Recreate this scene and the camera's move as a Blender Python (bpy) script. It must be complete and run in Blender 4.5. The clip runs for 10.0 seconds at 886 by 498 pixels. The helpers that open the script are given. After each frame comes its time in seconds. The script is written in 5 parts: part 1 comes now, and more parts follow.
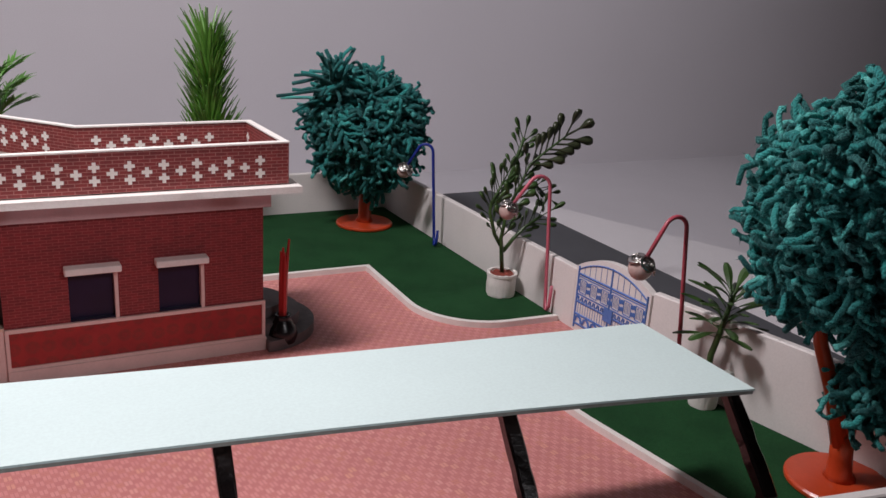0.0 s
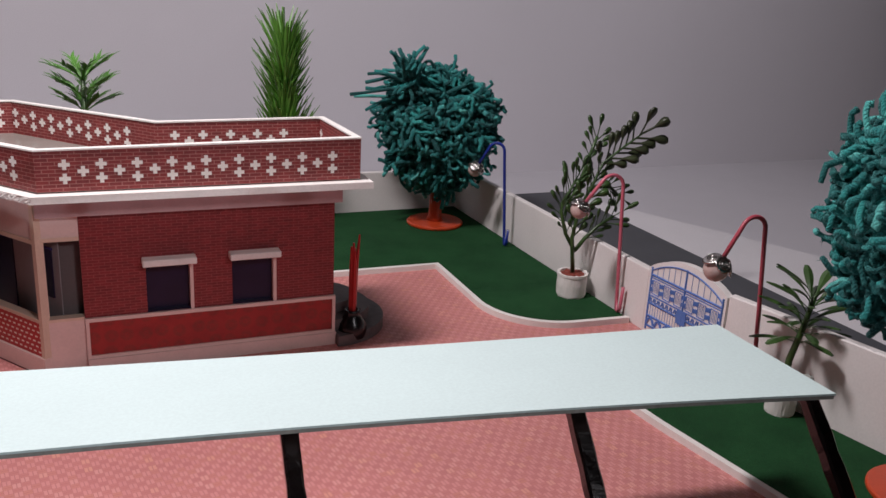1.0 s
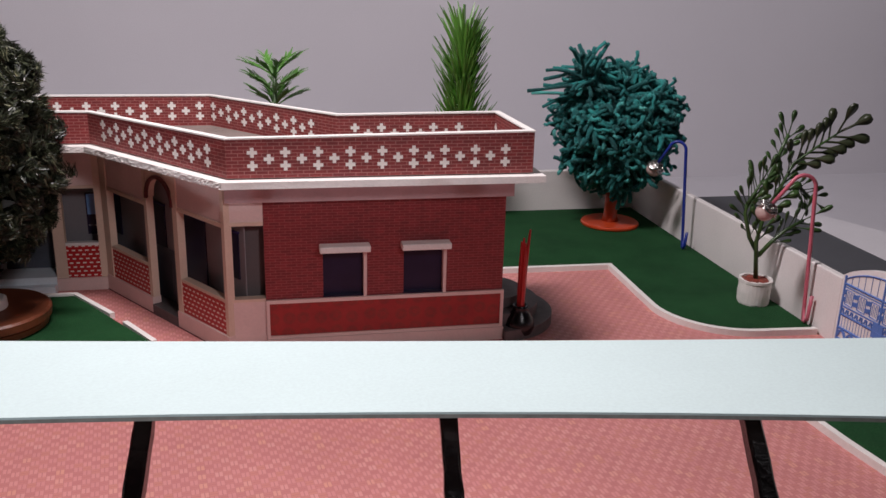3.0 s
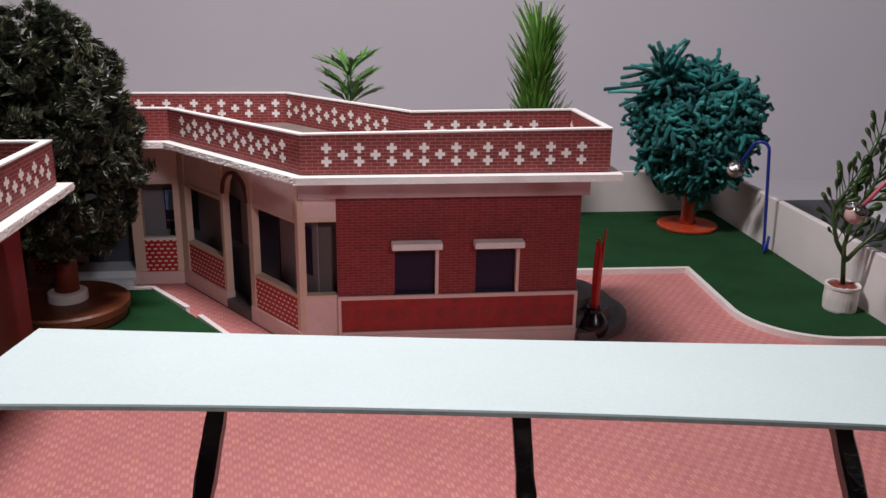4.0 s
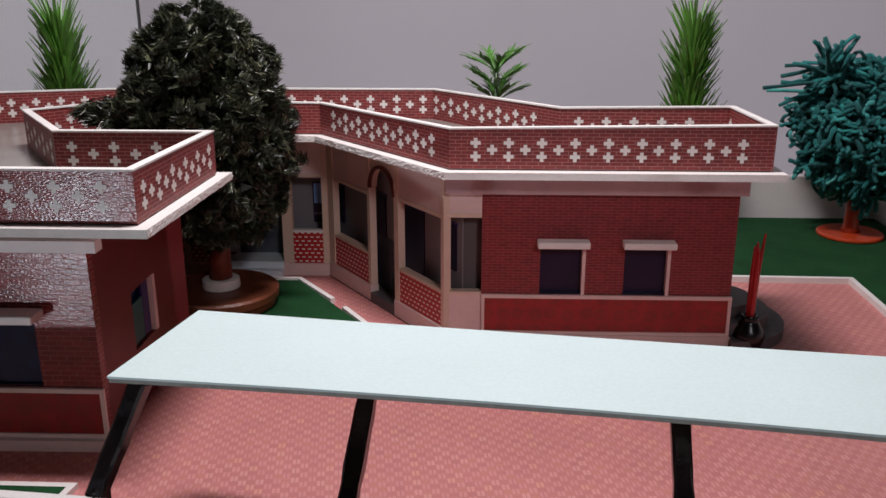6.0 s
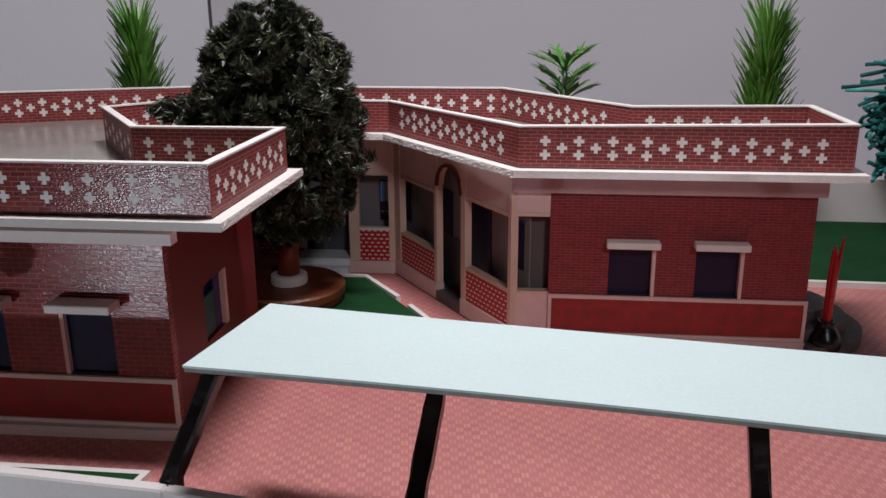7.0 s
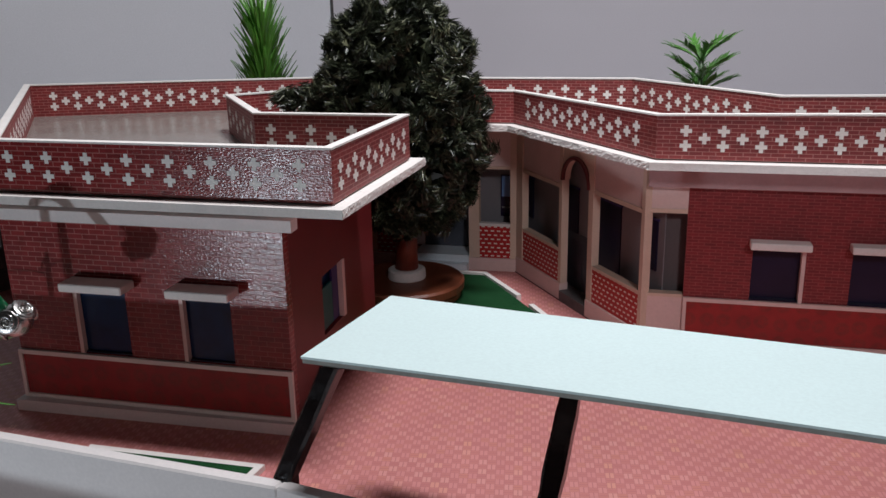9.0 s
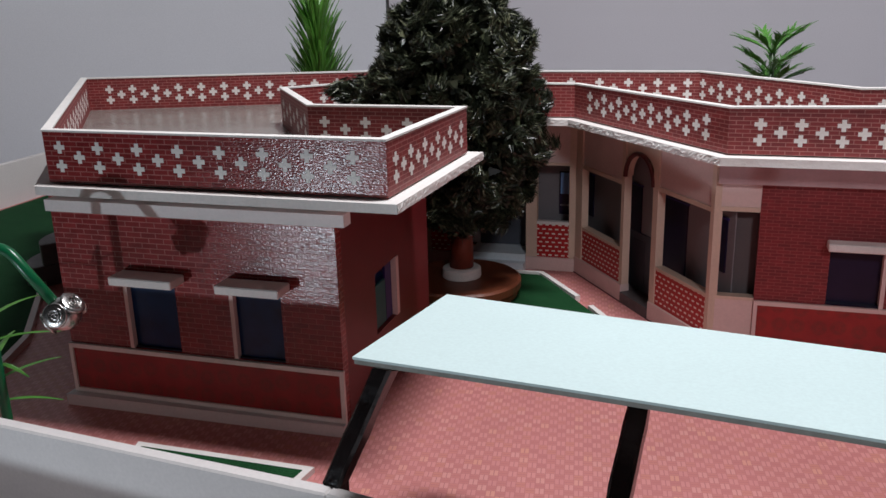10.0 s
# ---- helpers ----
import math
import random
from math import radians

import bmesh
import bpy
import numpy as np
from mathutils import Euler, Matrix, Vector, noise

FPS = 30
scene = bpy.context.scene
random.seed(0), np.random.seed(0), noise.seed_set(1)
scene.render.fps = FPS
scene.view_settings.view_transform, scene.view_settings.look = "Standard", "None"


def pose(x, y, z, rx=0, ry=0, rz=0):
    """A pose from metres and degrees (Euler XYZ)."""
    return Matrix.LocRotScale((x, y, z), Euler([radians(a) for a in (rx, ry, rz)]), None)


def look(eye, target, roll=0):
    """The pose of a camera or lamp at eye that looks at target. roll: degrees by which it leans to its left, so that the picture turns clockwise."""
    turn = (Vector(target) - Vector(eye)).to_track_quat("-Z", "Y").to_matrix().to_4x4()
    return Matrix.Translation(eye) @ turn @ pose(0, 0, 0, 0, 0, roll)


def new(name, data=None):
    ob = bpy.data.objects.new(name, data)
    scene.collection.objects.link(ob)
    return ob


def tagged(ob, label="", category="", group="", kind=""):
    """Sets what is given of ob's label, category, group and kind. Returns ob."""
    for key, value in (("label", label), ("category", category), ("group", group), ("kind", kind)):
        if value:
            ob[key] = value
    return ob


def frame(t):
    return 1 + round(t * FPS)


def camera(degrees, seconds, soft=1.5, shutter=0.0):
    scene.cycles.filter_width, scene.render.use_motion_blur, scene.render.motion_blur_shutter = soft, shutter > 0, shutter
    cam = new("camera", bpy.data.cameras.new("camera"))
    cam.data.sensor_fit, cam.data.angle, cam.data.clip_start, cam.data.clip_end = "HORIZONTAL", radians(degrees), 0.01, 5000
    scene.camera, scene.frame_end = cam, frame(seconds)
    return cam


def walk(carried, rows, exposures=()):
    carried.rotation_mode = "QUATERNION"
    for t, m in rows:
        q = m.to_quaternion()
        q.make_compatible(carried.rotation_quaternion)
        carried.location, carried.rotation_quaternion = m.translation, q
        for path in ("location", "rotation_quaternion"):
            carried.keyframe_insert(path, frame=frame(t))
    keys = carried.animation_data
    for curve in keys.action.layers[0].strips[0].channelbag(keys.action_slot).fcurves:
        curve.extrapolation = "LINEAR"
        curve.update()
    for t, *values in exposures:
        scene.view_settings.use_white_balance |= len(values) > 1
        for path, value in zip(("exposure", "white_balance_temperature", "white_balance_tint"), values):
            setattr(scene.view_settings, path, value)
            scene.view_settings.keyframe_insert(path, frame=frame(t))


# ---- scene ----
cam = camera(53.78, 10.0, soft=1.5)
PATH = [
    (0, (0.01243, -0.39004, 0.19174), (0.15014, -0.13950, 0.10082), 3.704),
    (0.5, (0.01289, -0.39008, 0.18976), (0.14066, -0.13428, 0.09899), 3.409),
    (1, (0.01320, -0.38947, 0.18824), (0.12927, -0.12828, 0.09709), 3.135),
    (1.5, (0.01346, -0.38822, 0.18667), (0.11637, -0.12172, 0.09511), 2.819),
    (2, (0.01486, -0.38854, 0.18485), (0.10288, -0.11675, 0.09330), 2.359),
    (2.5, (0.01706, -0.38914, 0.18402), (0.08953, -0.11293, 0.09207), 1.911),
    (4, (0.01648, -0.38347, 0.17841), (0.05165, -0.09987, 0.08713), 0.926),
    (4.5, (0.01592, -0.38220, 0.17720), (0.03933, -0.09734, 0.08606), 0.665),
    (5, (0.01443, -0.38045, 0.17529), (0.02630, -0.09471, 0.08469), 0.472),
    (5.5, (0.01190, -0.37881, 0.17406), (0.01303, -0.09275, 0.08368), 0.238),
    (7, (0.00631, -0.37715, 0.17109), (-0.02368, -0.09238, 0.08159), -0.366),
    (7.5, (0.00450, -0.37596, 0.16957), (-0.03505, -0.09220, 0.08060), -0.600),
    (8, (0.00238, -0.37041, 0.16747), (-0.04638, -0.08809, 0.07849), -0.759),
    (8.5, (-0.00048, -0.36550, 0.16480), (-0.05802, -0.08470, 0.07624), -0.909),
    (9, (-0.00280, -0.36058, 0.16170), (-0.06991, -0.08168, 0.07387), -1.160),
    (9.5, (-0.00440, -0.35457, 0.15985), (-0.08110, -0.07823, 0.07180), -1.362),
    (10, (-0.00795, -0.34885, 0.15693), (-0.09225, -0.07458, 0.06938), -1.519),
]
walk(cam, [(t, look(eye, target, roll)) for t, eye, target, roll in PATH],
     exposures=[(0, 0.03, 6300, 14), (2.5, 0.05, 6300, 15), (4.5, -0.01, 6300, 16), (7.5, -0.17, 6060, 10), (10.0, -0.06, 5950, 7)])

D = 0.1  # plan numbers are decimetres; meshes are metres

# ---- light ----
world = bpy.data.worlds.new("room_air")
scene.world = world
world.use_nodes = True
world.node_tree.nodes["Background"].inputs[0].default_value = (0.75, 0.78, 0.85, 1)
world.node_tree.nodes["Background"].inputs[1].default_value = 0.07


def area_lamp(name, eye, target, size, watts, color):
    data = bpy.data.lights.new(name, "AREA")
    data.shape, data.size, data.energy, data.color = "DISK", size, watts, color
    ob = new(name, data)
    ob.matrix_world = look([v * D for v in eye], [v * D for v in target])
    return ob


# a short tube lamp over the model, as four points along its length
tube_light = bpy.data.lights.new("tube_lamp_light", "POINT")
tube_light.energy, tube_light.color, tube_light.shadow_soft_size = 2.4, (1.0, 0.93, 0.91), 0.028
for x in (-0.075, -0.045, -0.015, 0.015):
    new("tube_lamp_light", tube_light).location = (x, -0.042, 0.495)
# added wash that brightens the back wall's right side; no known lamp
area_lamp("wall_wash_light", (9.0, -1.0, 12.0), (6.5, 6.5, 3.0), 0.5, 0.60, (1.0, 0.95, 0.97)).data.spread = radians(70)
area_lamp("torch_light", (-3.60, -6.0, -0.60), (-1.6, -0.8, 0.8), 0.012, 0.165, (0.88, 0.95, 1.0)).data.spread = radians(92)
# unseen fill added for the east front and porch, kept off the west wing
area_lamp("front_fill_light", (2.2, -6.3, 4.3), (0.10, 0.78, 0.4), 0.10, 0.041, (1.0, 0.95, 0.95)).data.spread = radians(30)

# ---- materials ----


class Mat:
    """A node material, written top down."""

    def __init__(self, name, rough=0.6, metal=0.0, spec=0.5):
        self.m = bpy.data.materials.new(name)
        self.m.use_nodes = True
        self.t = self.m.node_tree
        self.b = self.t.nodes["Principled BSDF"]
        self.b.inputs["Roughness"].default_value = rough
        self.b.inputs["Metallic"].default_value = metal
        self.b.inputs["Specular IOR Level"].default_value = spec

    def n(self, kind, **kw):
        node = self.t.nodes.new(kind)
        for k, v in kw.items():
            node.inputs[k.replace("_", " ")].default_value = v
        return node

    def l(self, a, b):
        self.t.links.new(a, b)

    def coord(self, scale=1.0, kind="Object"):
        c = self.t.nodes.new("ShaderNodeTexCoord")
        m = self.t.nodes.new("ShaderNodeMapping")
        m.inputs["Scale"].default_value = (scale, scale, scale)
        self.l(c.outputs[kind], m.inputs["Vector"])
        return m.outputs["Vector"]

    def noise(self, scale, detail=4, rough=0.55, kind="Object"):
        x = self.n("ShaderNodeTexNoise", Scale=scale, Detail=detail, Roughness=rough)
        self.l(self.coord(1, kind), x.inputs["Vector"])
        return x.outputs["Fac"]

    def ramp(self, fac, stops):
        r = self.t.nodes.new("ShaderNodeValToRGB")
        e = r.color_ramp.elements
        e[0].position, e[0].color = stops[0][0], (*stops[0][1], 1)
        e[1].position, e[1].color = stops[-1][0], (*stops[-1][1], 1)
        for p, c in stops[1:-1]:
            k = e.new(p)
            k.color = (*c, 1)
        self.l(fac, r.inputs["Fac"])
        return r.outputs["Color"]

    def mix(self, fac, a, b, mode="MIX"):
        x = self.t.nodes.new("ShaderNodeMix")
        x.data_type, x.blend_type = "RGBA", mode
        for sock, v in ((x.inputs[0], fac), (x.inputs[6], a), (x.inputs[7], b)):
            if isinstance(v, (int, float)):
                sock.default_value = v
            elif isinstance(v, tuple):
                sock.default_value = (*v, 1)
            else:
                self.l(v, sock)
        return x.outputs[2]

    def math(self, op, a, b=0.0):
        x = self.t.nodes.new("ShaderNodeMath")
        x.operation = op
        for sock, v in ((x.inputs[0], a), (x.inputs[1], b)):
            if isinstance(v, (int, float)):
                sock.default_value = v
            else:
                self.l(v, sock)
        return x.outputs[0]

    def color(self, c):
        if isinstance(c, tuple):
            self.b.inputs["Base Color"].default_value = (*c, 1)
        else:
            self.l(c, self.b.inputs["Base Color"])
        return self

    def bump(self, h, dist, strength=0.6):
        x = self.n("ShaderNodeBump", Strength=strength, Distance=dist)
        self.l(h, x.inputs["Height"])
        self.l(x.outputs["Normal"], self.b.inputs["Normal"])
        return self


def plain(name, c, rough=0.6, vary=0.12, scale=60.0, bump=0.0, metal=0.0, spec=0.5, fine=900.0):
    """Painted or moulded surface: a colour with faint mottling at two scales and fine relief."""
    m = Mat(name, rough, metal, spec)
    lo = tuple(v * (1 - vary) for v in c)
    hi = tuple(min(1, v * (1 + vary)) for v in c)
    a = m.ramp(m.noise(scale), [(0.3, lo), (0.7, hi)])
    f = m.noise(fine, 3)
    b = m.ramp(f, [(0.3, (0.93, 0.93, 0.93)), (0.7, (1.0, 1.0, 1.0))])
    m.color(m.mix(1.0, a, b, "MULTIPLY"))
    if bump:
        m.bump(f, bump)
    return m.m


def brick_print(name, c1, c2, mortar, rough, spec=0.5, w=0.0085, h=0.0027, gap=0.00028, crinkle=0.0):
    m = Mat(name, rough, 0.0, spec)
    x = m.n("ShaderNodeTexBrick", Scale=1.0, Mortar_Size=gap, Mortar_Smooth=0.3, Bias=0.0, Brick_Width=w, Row_Height=h)
    x.inputs["Color1"].default_value, x.inputs["Color2"].default_value = (*c1, 1), (*c2, 1)
    x.inputs["Mortar"].default_value = (*mortar, 1)
    m.l(m.coord(1, "UV"), x.inputs["Vector"])
    f = m.noise(260, 5)
    tint = m.ramp(f, [(0.25, (0.7, 0.7, 0.7)), (0.75, (1.0, 1.0, 1.0))])
    m.color(m.mix(1.0, x.outputs["Color"], tint, "MULTIPLY"))
    if crinkle:
        flat = m.n("ShaderNodeTexNoise", Scale=1.0, Detail=1.0, Roughness=0.5)
        stretch = m.t.nodes.new("ShaderNodeMapping")
        stretch.inputs["Scale"].default_value = (1000, 1800, 1)
        m.l(m.coord(1, "UV"), stretch.inputs["Vector"])
        m.l(stretch.outputs["Vector"], flat.inputs["Vector"])
        relief = m.math("ADD", flat.outputs["Fac"], m.math("MULTIPLY", x.outputs["Fac"], -0.5))
        m.bump(relief, crinkle, 1.0)
    return m.m


def lattice_print(name):
    """White dashes in staggered rows on red."""
    m = Mat(name, 0.45)
    x = m.n("ShaderNodeTexBrick", Scale=1.0, Mortar_Size=0.00085, Mortar_Smooth=0.0, Bias=0.0, Brick_Width=0.0036, Row_Height=0.0025)
    x.inputs["Color1"].default_value = x.inputs["Color2"].default_value = (0.85, 0.80, 0.72, 1)
    x.inputs["Mortar"].default_value = (0.45, 0.012, 0.014, 1)
    m.l(m.coord(1, "UV"), x.inputs["Vector"])
    tint = m.ramp(m.noise(300, 4), [(0.3, (0.8, 0.8, 0.8)), (0.7, (1, 1, 1))])
    m.color(m.mix(1.0, x.outputs["Color"], tint, "MULTIPLY"))
    return m.m


def flower_band(name):
    """Red print with a row of faint darker flowers."""
    m = Mat(name, 0.45)
    base = m.ramp(m.noise(120, 5), [(0.3, (0.25, 0.012, 0.012)), (0.7, (0.34, 0.020, 0.017))])
    v = m.n("ShaderNodeTexVoronoi", Scale=125.0, Randomness=0.25)
    v.voronoi_dimensions = "2D"
    m.l(m.coord(1, "UV"), v.inputs["Vector"])
    ring = m.ramp(v.outputs["Distance"], [(0.0, (0.55, 0.55, 0.55)), (0.10, (0.2, 0.2, 0.2)), (0.20, (0.6, 0.6, 0.6)), (0.34, (0.5, 0.5, 0.5)), (0.44, (0, 0, 0))])
    wob = m.math("MULTIPLY", ring, m.noise(700, 3))
    m.color(m.mix(wob, base, (0.055, 0.030, 0.018)))
    return m.m


def paving_print(name):
    """Small clay pavers printed in a basket weave: light and dark cells, each with two bars."""
    m = Mat(name, 0.5)
    uv = m.t.nodes.new("ShaderNodeMapping")
    c = m.t.nodes.new("ShaderNodeTexCoord")
    s = 0.0031
    uv.inputs["Rotation"].default_value = (0, 0, radians(-8))
    uv.inputs["Scale"].default_value = (1 / s, 1 / s, 1 / s)
    m.l(c.outputs["UV"], uv.inputs["Vector"])
    sep = m.t.nodes.new("ShaderNodeSeparateXYZ")
    m.l(uv.outputs["Vector"], sep.inputs["Vector"])
    fx, fy = m.math("FLOOR", sep.outputs[0]), m.math("FLOOR", sep.outputs[1])
    odd = m.math("FLOORED_MODULO", m.math("ADD", fx, fy), 2.0)
    cell = m.t.nodes.new("ShaderNodeCombineXYZ")
    m.l(fx, cell.inputs[0])
    m.l(fy, cell.inputs[1])
    rnd = m.t.nodes.new("ShaderNodeTexWhiteNoise")
    rnd.noise_dimensions = "2D"
    m.l(cell.outputs[0], rnd.inputs["Vector"])

    def bars(axis):
        q = m.math("FRACT", m.math("MULTIPLY", sep.outputs[axis], 2.0))
        return m.math("LESS_THAN", m.math("ABSOLUTE", m.math("SUBTRACT", q, 0.5)), 0.40)

    light = m.ramp(rnd.outputs["Value"], [(0.0, (0.60, 0.240, 0.230)), (0.7, (0.64, 0.270, 0.250)), (0.88, (0.66, 0.30, 0.275)), (1.0, (0.66, 0.295, 0.225))])
    deep = m.ramp(rnd.outputs["Value"], [(0.0, (0.52, 0.190, 0.180)), (0.7, (0.56, 0.21, 0.19)), (1.0, (0.575, 0.225, 0.18))])
    joint = (0.48, 0.170, 0.165)
    a = m.mix(bars(0), joint, light)
    b = m.mix(bars(1), joint, deep)
    big = m.ramp(m.noise(22, 4), [(0.3, (0.90, 0.90, 0.90)), (0.7, (1, 1, 1))])
    m.color(m.mix(1.0, m.mix(odd, a, b), big, "MULTIPLY"))
    return m.m


def turf(name):
    m = Mat(name, 0.95, 0, 0.15)
    f = m.noise(1500, 3)
    a = m.ramp(m.noise(40), [(0.3, (0.012, 0.06, 0.020)), (0.7, (0.018, 0.085, 0.028))])
    m.color(m.mix(1.0, a, m.ramp(f, [(0.3, (0.6, 0.6, 0.6)), (0.7, (1, 1, 1))]), "MULTIPLY"))
    m.bump(f, 0.0006, 0.8)
    return m.m


def bristle(name):
    """Dark olive bristles, each a little lighter or browner than the next; the palest are painted highlights."""
    m = Mat(name, 0.36, 0, 0.5)
    g = m.t.nodes.new("ShaderNodeNewGeometry")
    own = m.ramp(g.outputs["Random Per Island"], [(0.0, (0.006, 0.008, 0.005)), (0.55, (0.028, 0.038, 0.022)), (0.85, (0.075, 0.090, 0.056)), (1.0, (0.20, 0.22, 0.15))])
    patch = m.ramp(m.noise(70, 3), [(0.3, (0.45, 0.50, 0.45)), (0.7, (1.3, 1.15, 1.0))])
    m.color(m.mix(1.0, own, patch, "MULTIPLY"))
    return m.m


def yarn(name):
    """Two-ply wool: each strand its own depth of teal, with slanting ply bands and fuzz."""
    m = Mat(name, 0.75, 0, 0.35)
    g = m.t.nodes.new("ShaderNodeNewGeometry")
    own = m.ramp(g.outputs["Random Per Island"], [(0.0, (0.003, 0.065, 0.065)), (0.55, (0.007, 0.15, 0.145)), (0.88, (0.025, 0.31, 0.29)), (1.0, (0.13, 0.52, 0.48))])
    a = m.mix(1.0, own, m.ramp(m.noise(90), [(0.3, (0.6, 0.65, 0.7)), (0.7, (1.25, 1.2, 1.15))]), "MULTIPLY")
    w = m.n("ShaderNodeTexWave", Scale=230.0, Distortion=1.2, Detail=2.0)
    m.l(m.coord(1, "UV"), w.inputs["Vector"])
    m.color(m.mix(1.0, a, m.ramp(w.outputs["Fac"], [(0.0, (0.80, 0.82, 0.82)), (0.6, (1, 1, 1)), (1.0, (1.08, 1.06, 1.06))]), "MULTIPLY"))
    m.bump(m.math("ADD", m.math("MULTIPLY", w.outputs["Fac"], 0.2), m.noise(1500, 3)), 0.0011, 1.0)
    m.b.inputs["Sheen Weight"].default_value = 0.35
    m.b.inputs["Sheen Tint"].default_value = (0.3, 0.9, 0.85, 1)
    return m.m


M = dict(
    # dark colour on unseen room surfaces, to keep bounced light off the model
    room_dark=plain("dark_room_matt", (0.10, 0.09, 0.085), 0.9, 0.2, 6),
    wall_grey=plain("grey_wall_paint", (0.72, 0.695, 0.73), 0.8, 0.03, 3, 0.00005),
    # lighter, cooler copy of the wall grey: extra light painted onto the west wall
    wall_lit=plain("lit_wall_grey", (0.82, 0.83, 0.86), 0.75, 0.03, 3, 0.00005),
    table=plain("table_top", (0.70, 0.68, 0.71), 0.6, 0.03, 8),
    base=plain("base_board", (0.74, 0.72, 0.74), 0.6, 0.03, 12),
    road=plain("road_paper", (0.075, 0.078, 0.088), 0.7, 0.08, 30, 0.0001),
    card=plain("white_card", (0.76, 0.72, 0.70), 0.6, 0.04, 30, 0.00006),
    kerb=plain("white_foam_kerb", (0.80, 0.76, 0.72), 0.6, 0.06, 60, 0.0001),
    slab=plain("foam_slab", (0.80, 0.76, 0.72), 0.7, 0.05, 90, 0.0003),
    mint=plain("mint_card", (0.645, 0.785, 0.77), 0.5, 0.02, 20),
    core=plain("card_core", (0.30, 0.30, 0.27), 0.8, 0.15, 300),
    cream=plain("cream_card", (0.66, 0.50, 0.39), 0.55, 0.06, 60, 0.00005),
    pink=plain("pink_card", (0.70, 0.53, 0.49), 0.55, 0.06, 60),
    mauve=plain("mauve_card", (0.40, 0.25, 0.25), 0.5, 0.14, 45),
    plum=plain("plum_paper", (0.10, 0.018, 0.018), 0.4, 0.1, 60),
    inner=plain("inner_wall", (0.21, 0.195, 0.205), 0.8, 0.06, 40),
    # darker copy of the inner wall: the corner bay's shade put into its colour
    inner_shaded=plain("shaded_inner_wall", (0.115, 0.092, 0.092), 0.8, 0.08, 40),
    dark=plain("dark_glass_film", (0.014, 0.010, 0.034), 0.35, 0.2, 60, spec=0.3),
    navy=plain("navy_film", (0.005, 0.024, 0.085), 0.3, 0.35, 90, spec=0.3),
    slate=plain("slate_door_paper", (0.070, 0.078, 0.098), 0.5, 0.15, 70),
    pale=plain("pale_blue_card", (0.76, 0.82, 0.86), 0.45, 0.05, 40),
    strut=plain("black_lacquer", (0.010, 0.005, 0.005), 0.22, 0.3, 200, 0.00025, fine=420),
    concrete=plain("roof_paper", (0.27, 0.25, 0.225), 0.20, 0.1, 35, 0.00008),
    cross=plain("white_print", (0.82, 0.77, 0.73), 0.5, 0.06, 100),
    blue=plain("blue_print", (0.09, 0.19, 0.50), 0.5, 0.1, 60),
    pave=paving_print("clay_paving_print"),
    turf=turf("felt_turf"),
    brick=brick_print("brick_print", (0.27, 0.031, 0.031), (0.20, 0.024, 0.026), (0.40, 0.17, 0.15), 0.5),
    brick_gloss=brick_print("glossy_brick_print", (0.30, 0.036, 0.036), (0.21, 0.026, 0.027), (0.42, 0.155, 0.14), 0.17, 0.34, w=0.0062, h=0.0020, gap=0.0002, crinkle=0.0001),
    band=flower_band("red_flower_band"),
    brick_fine=brick_print("fine_brick_print", (0.25, 0.023, 0.027), (0.18, 0.018, 0.021), (0.34, 0.075, 0.072), 0.45, w=0.0050, h=0.0014, gap=0.00016),
    parapet=brick_print("parapet_brick_print", (0.27, 0.031, 0.031), (0.20, 0.024, 0.026), (0.42, 0.18, 0.16), 0.5, w=0.0052, h=0.0016, gap=0.00018),
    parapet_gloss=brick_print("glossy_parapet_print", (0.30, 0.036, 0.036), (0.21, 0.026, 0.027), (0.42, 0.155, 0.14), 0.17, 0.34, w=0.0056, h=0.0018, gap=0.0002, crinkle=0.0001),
    redpaper=plain("red_paper", (0.14, 0.012, 0.014), 0.45, 0.08, 50),
    lattice=lattice_print("lattice_print"),
)


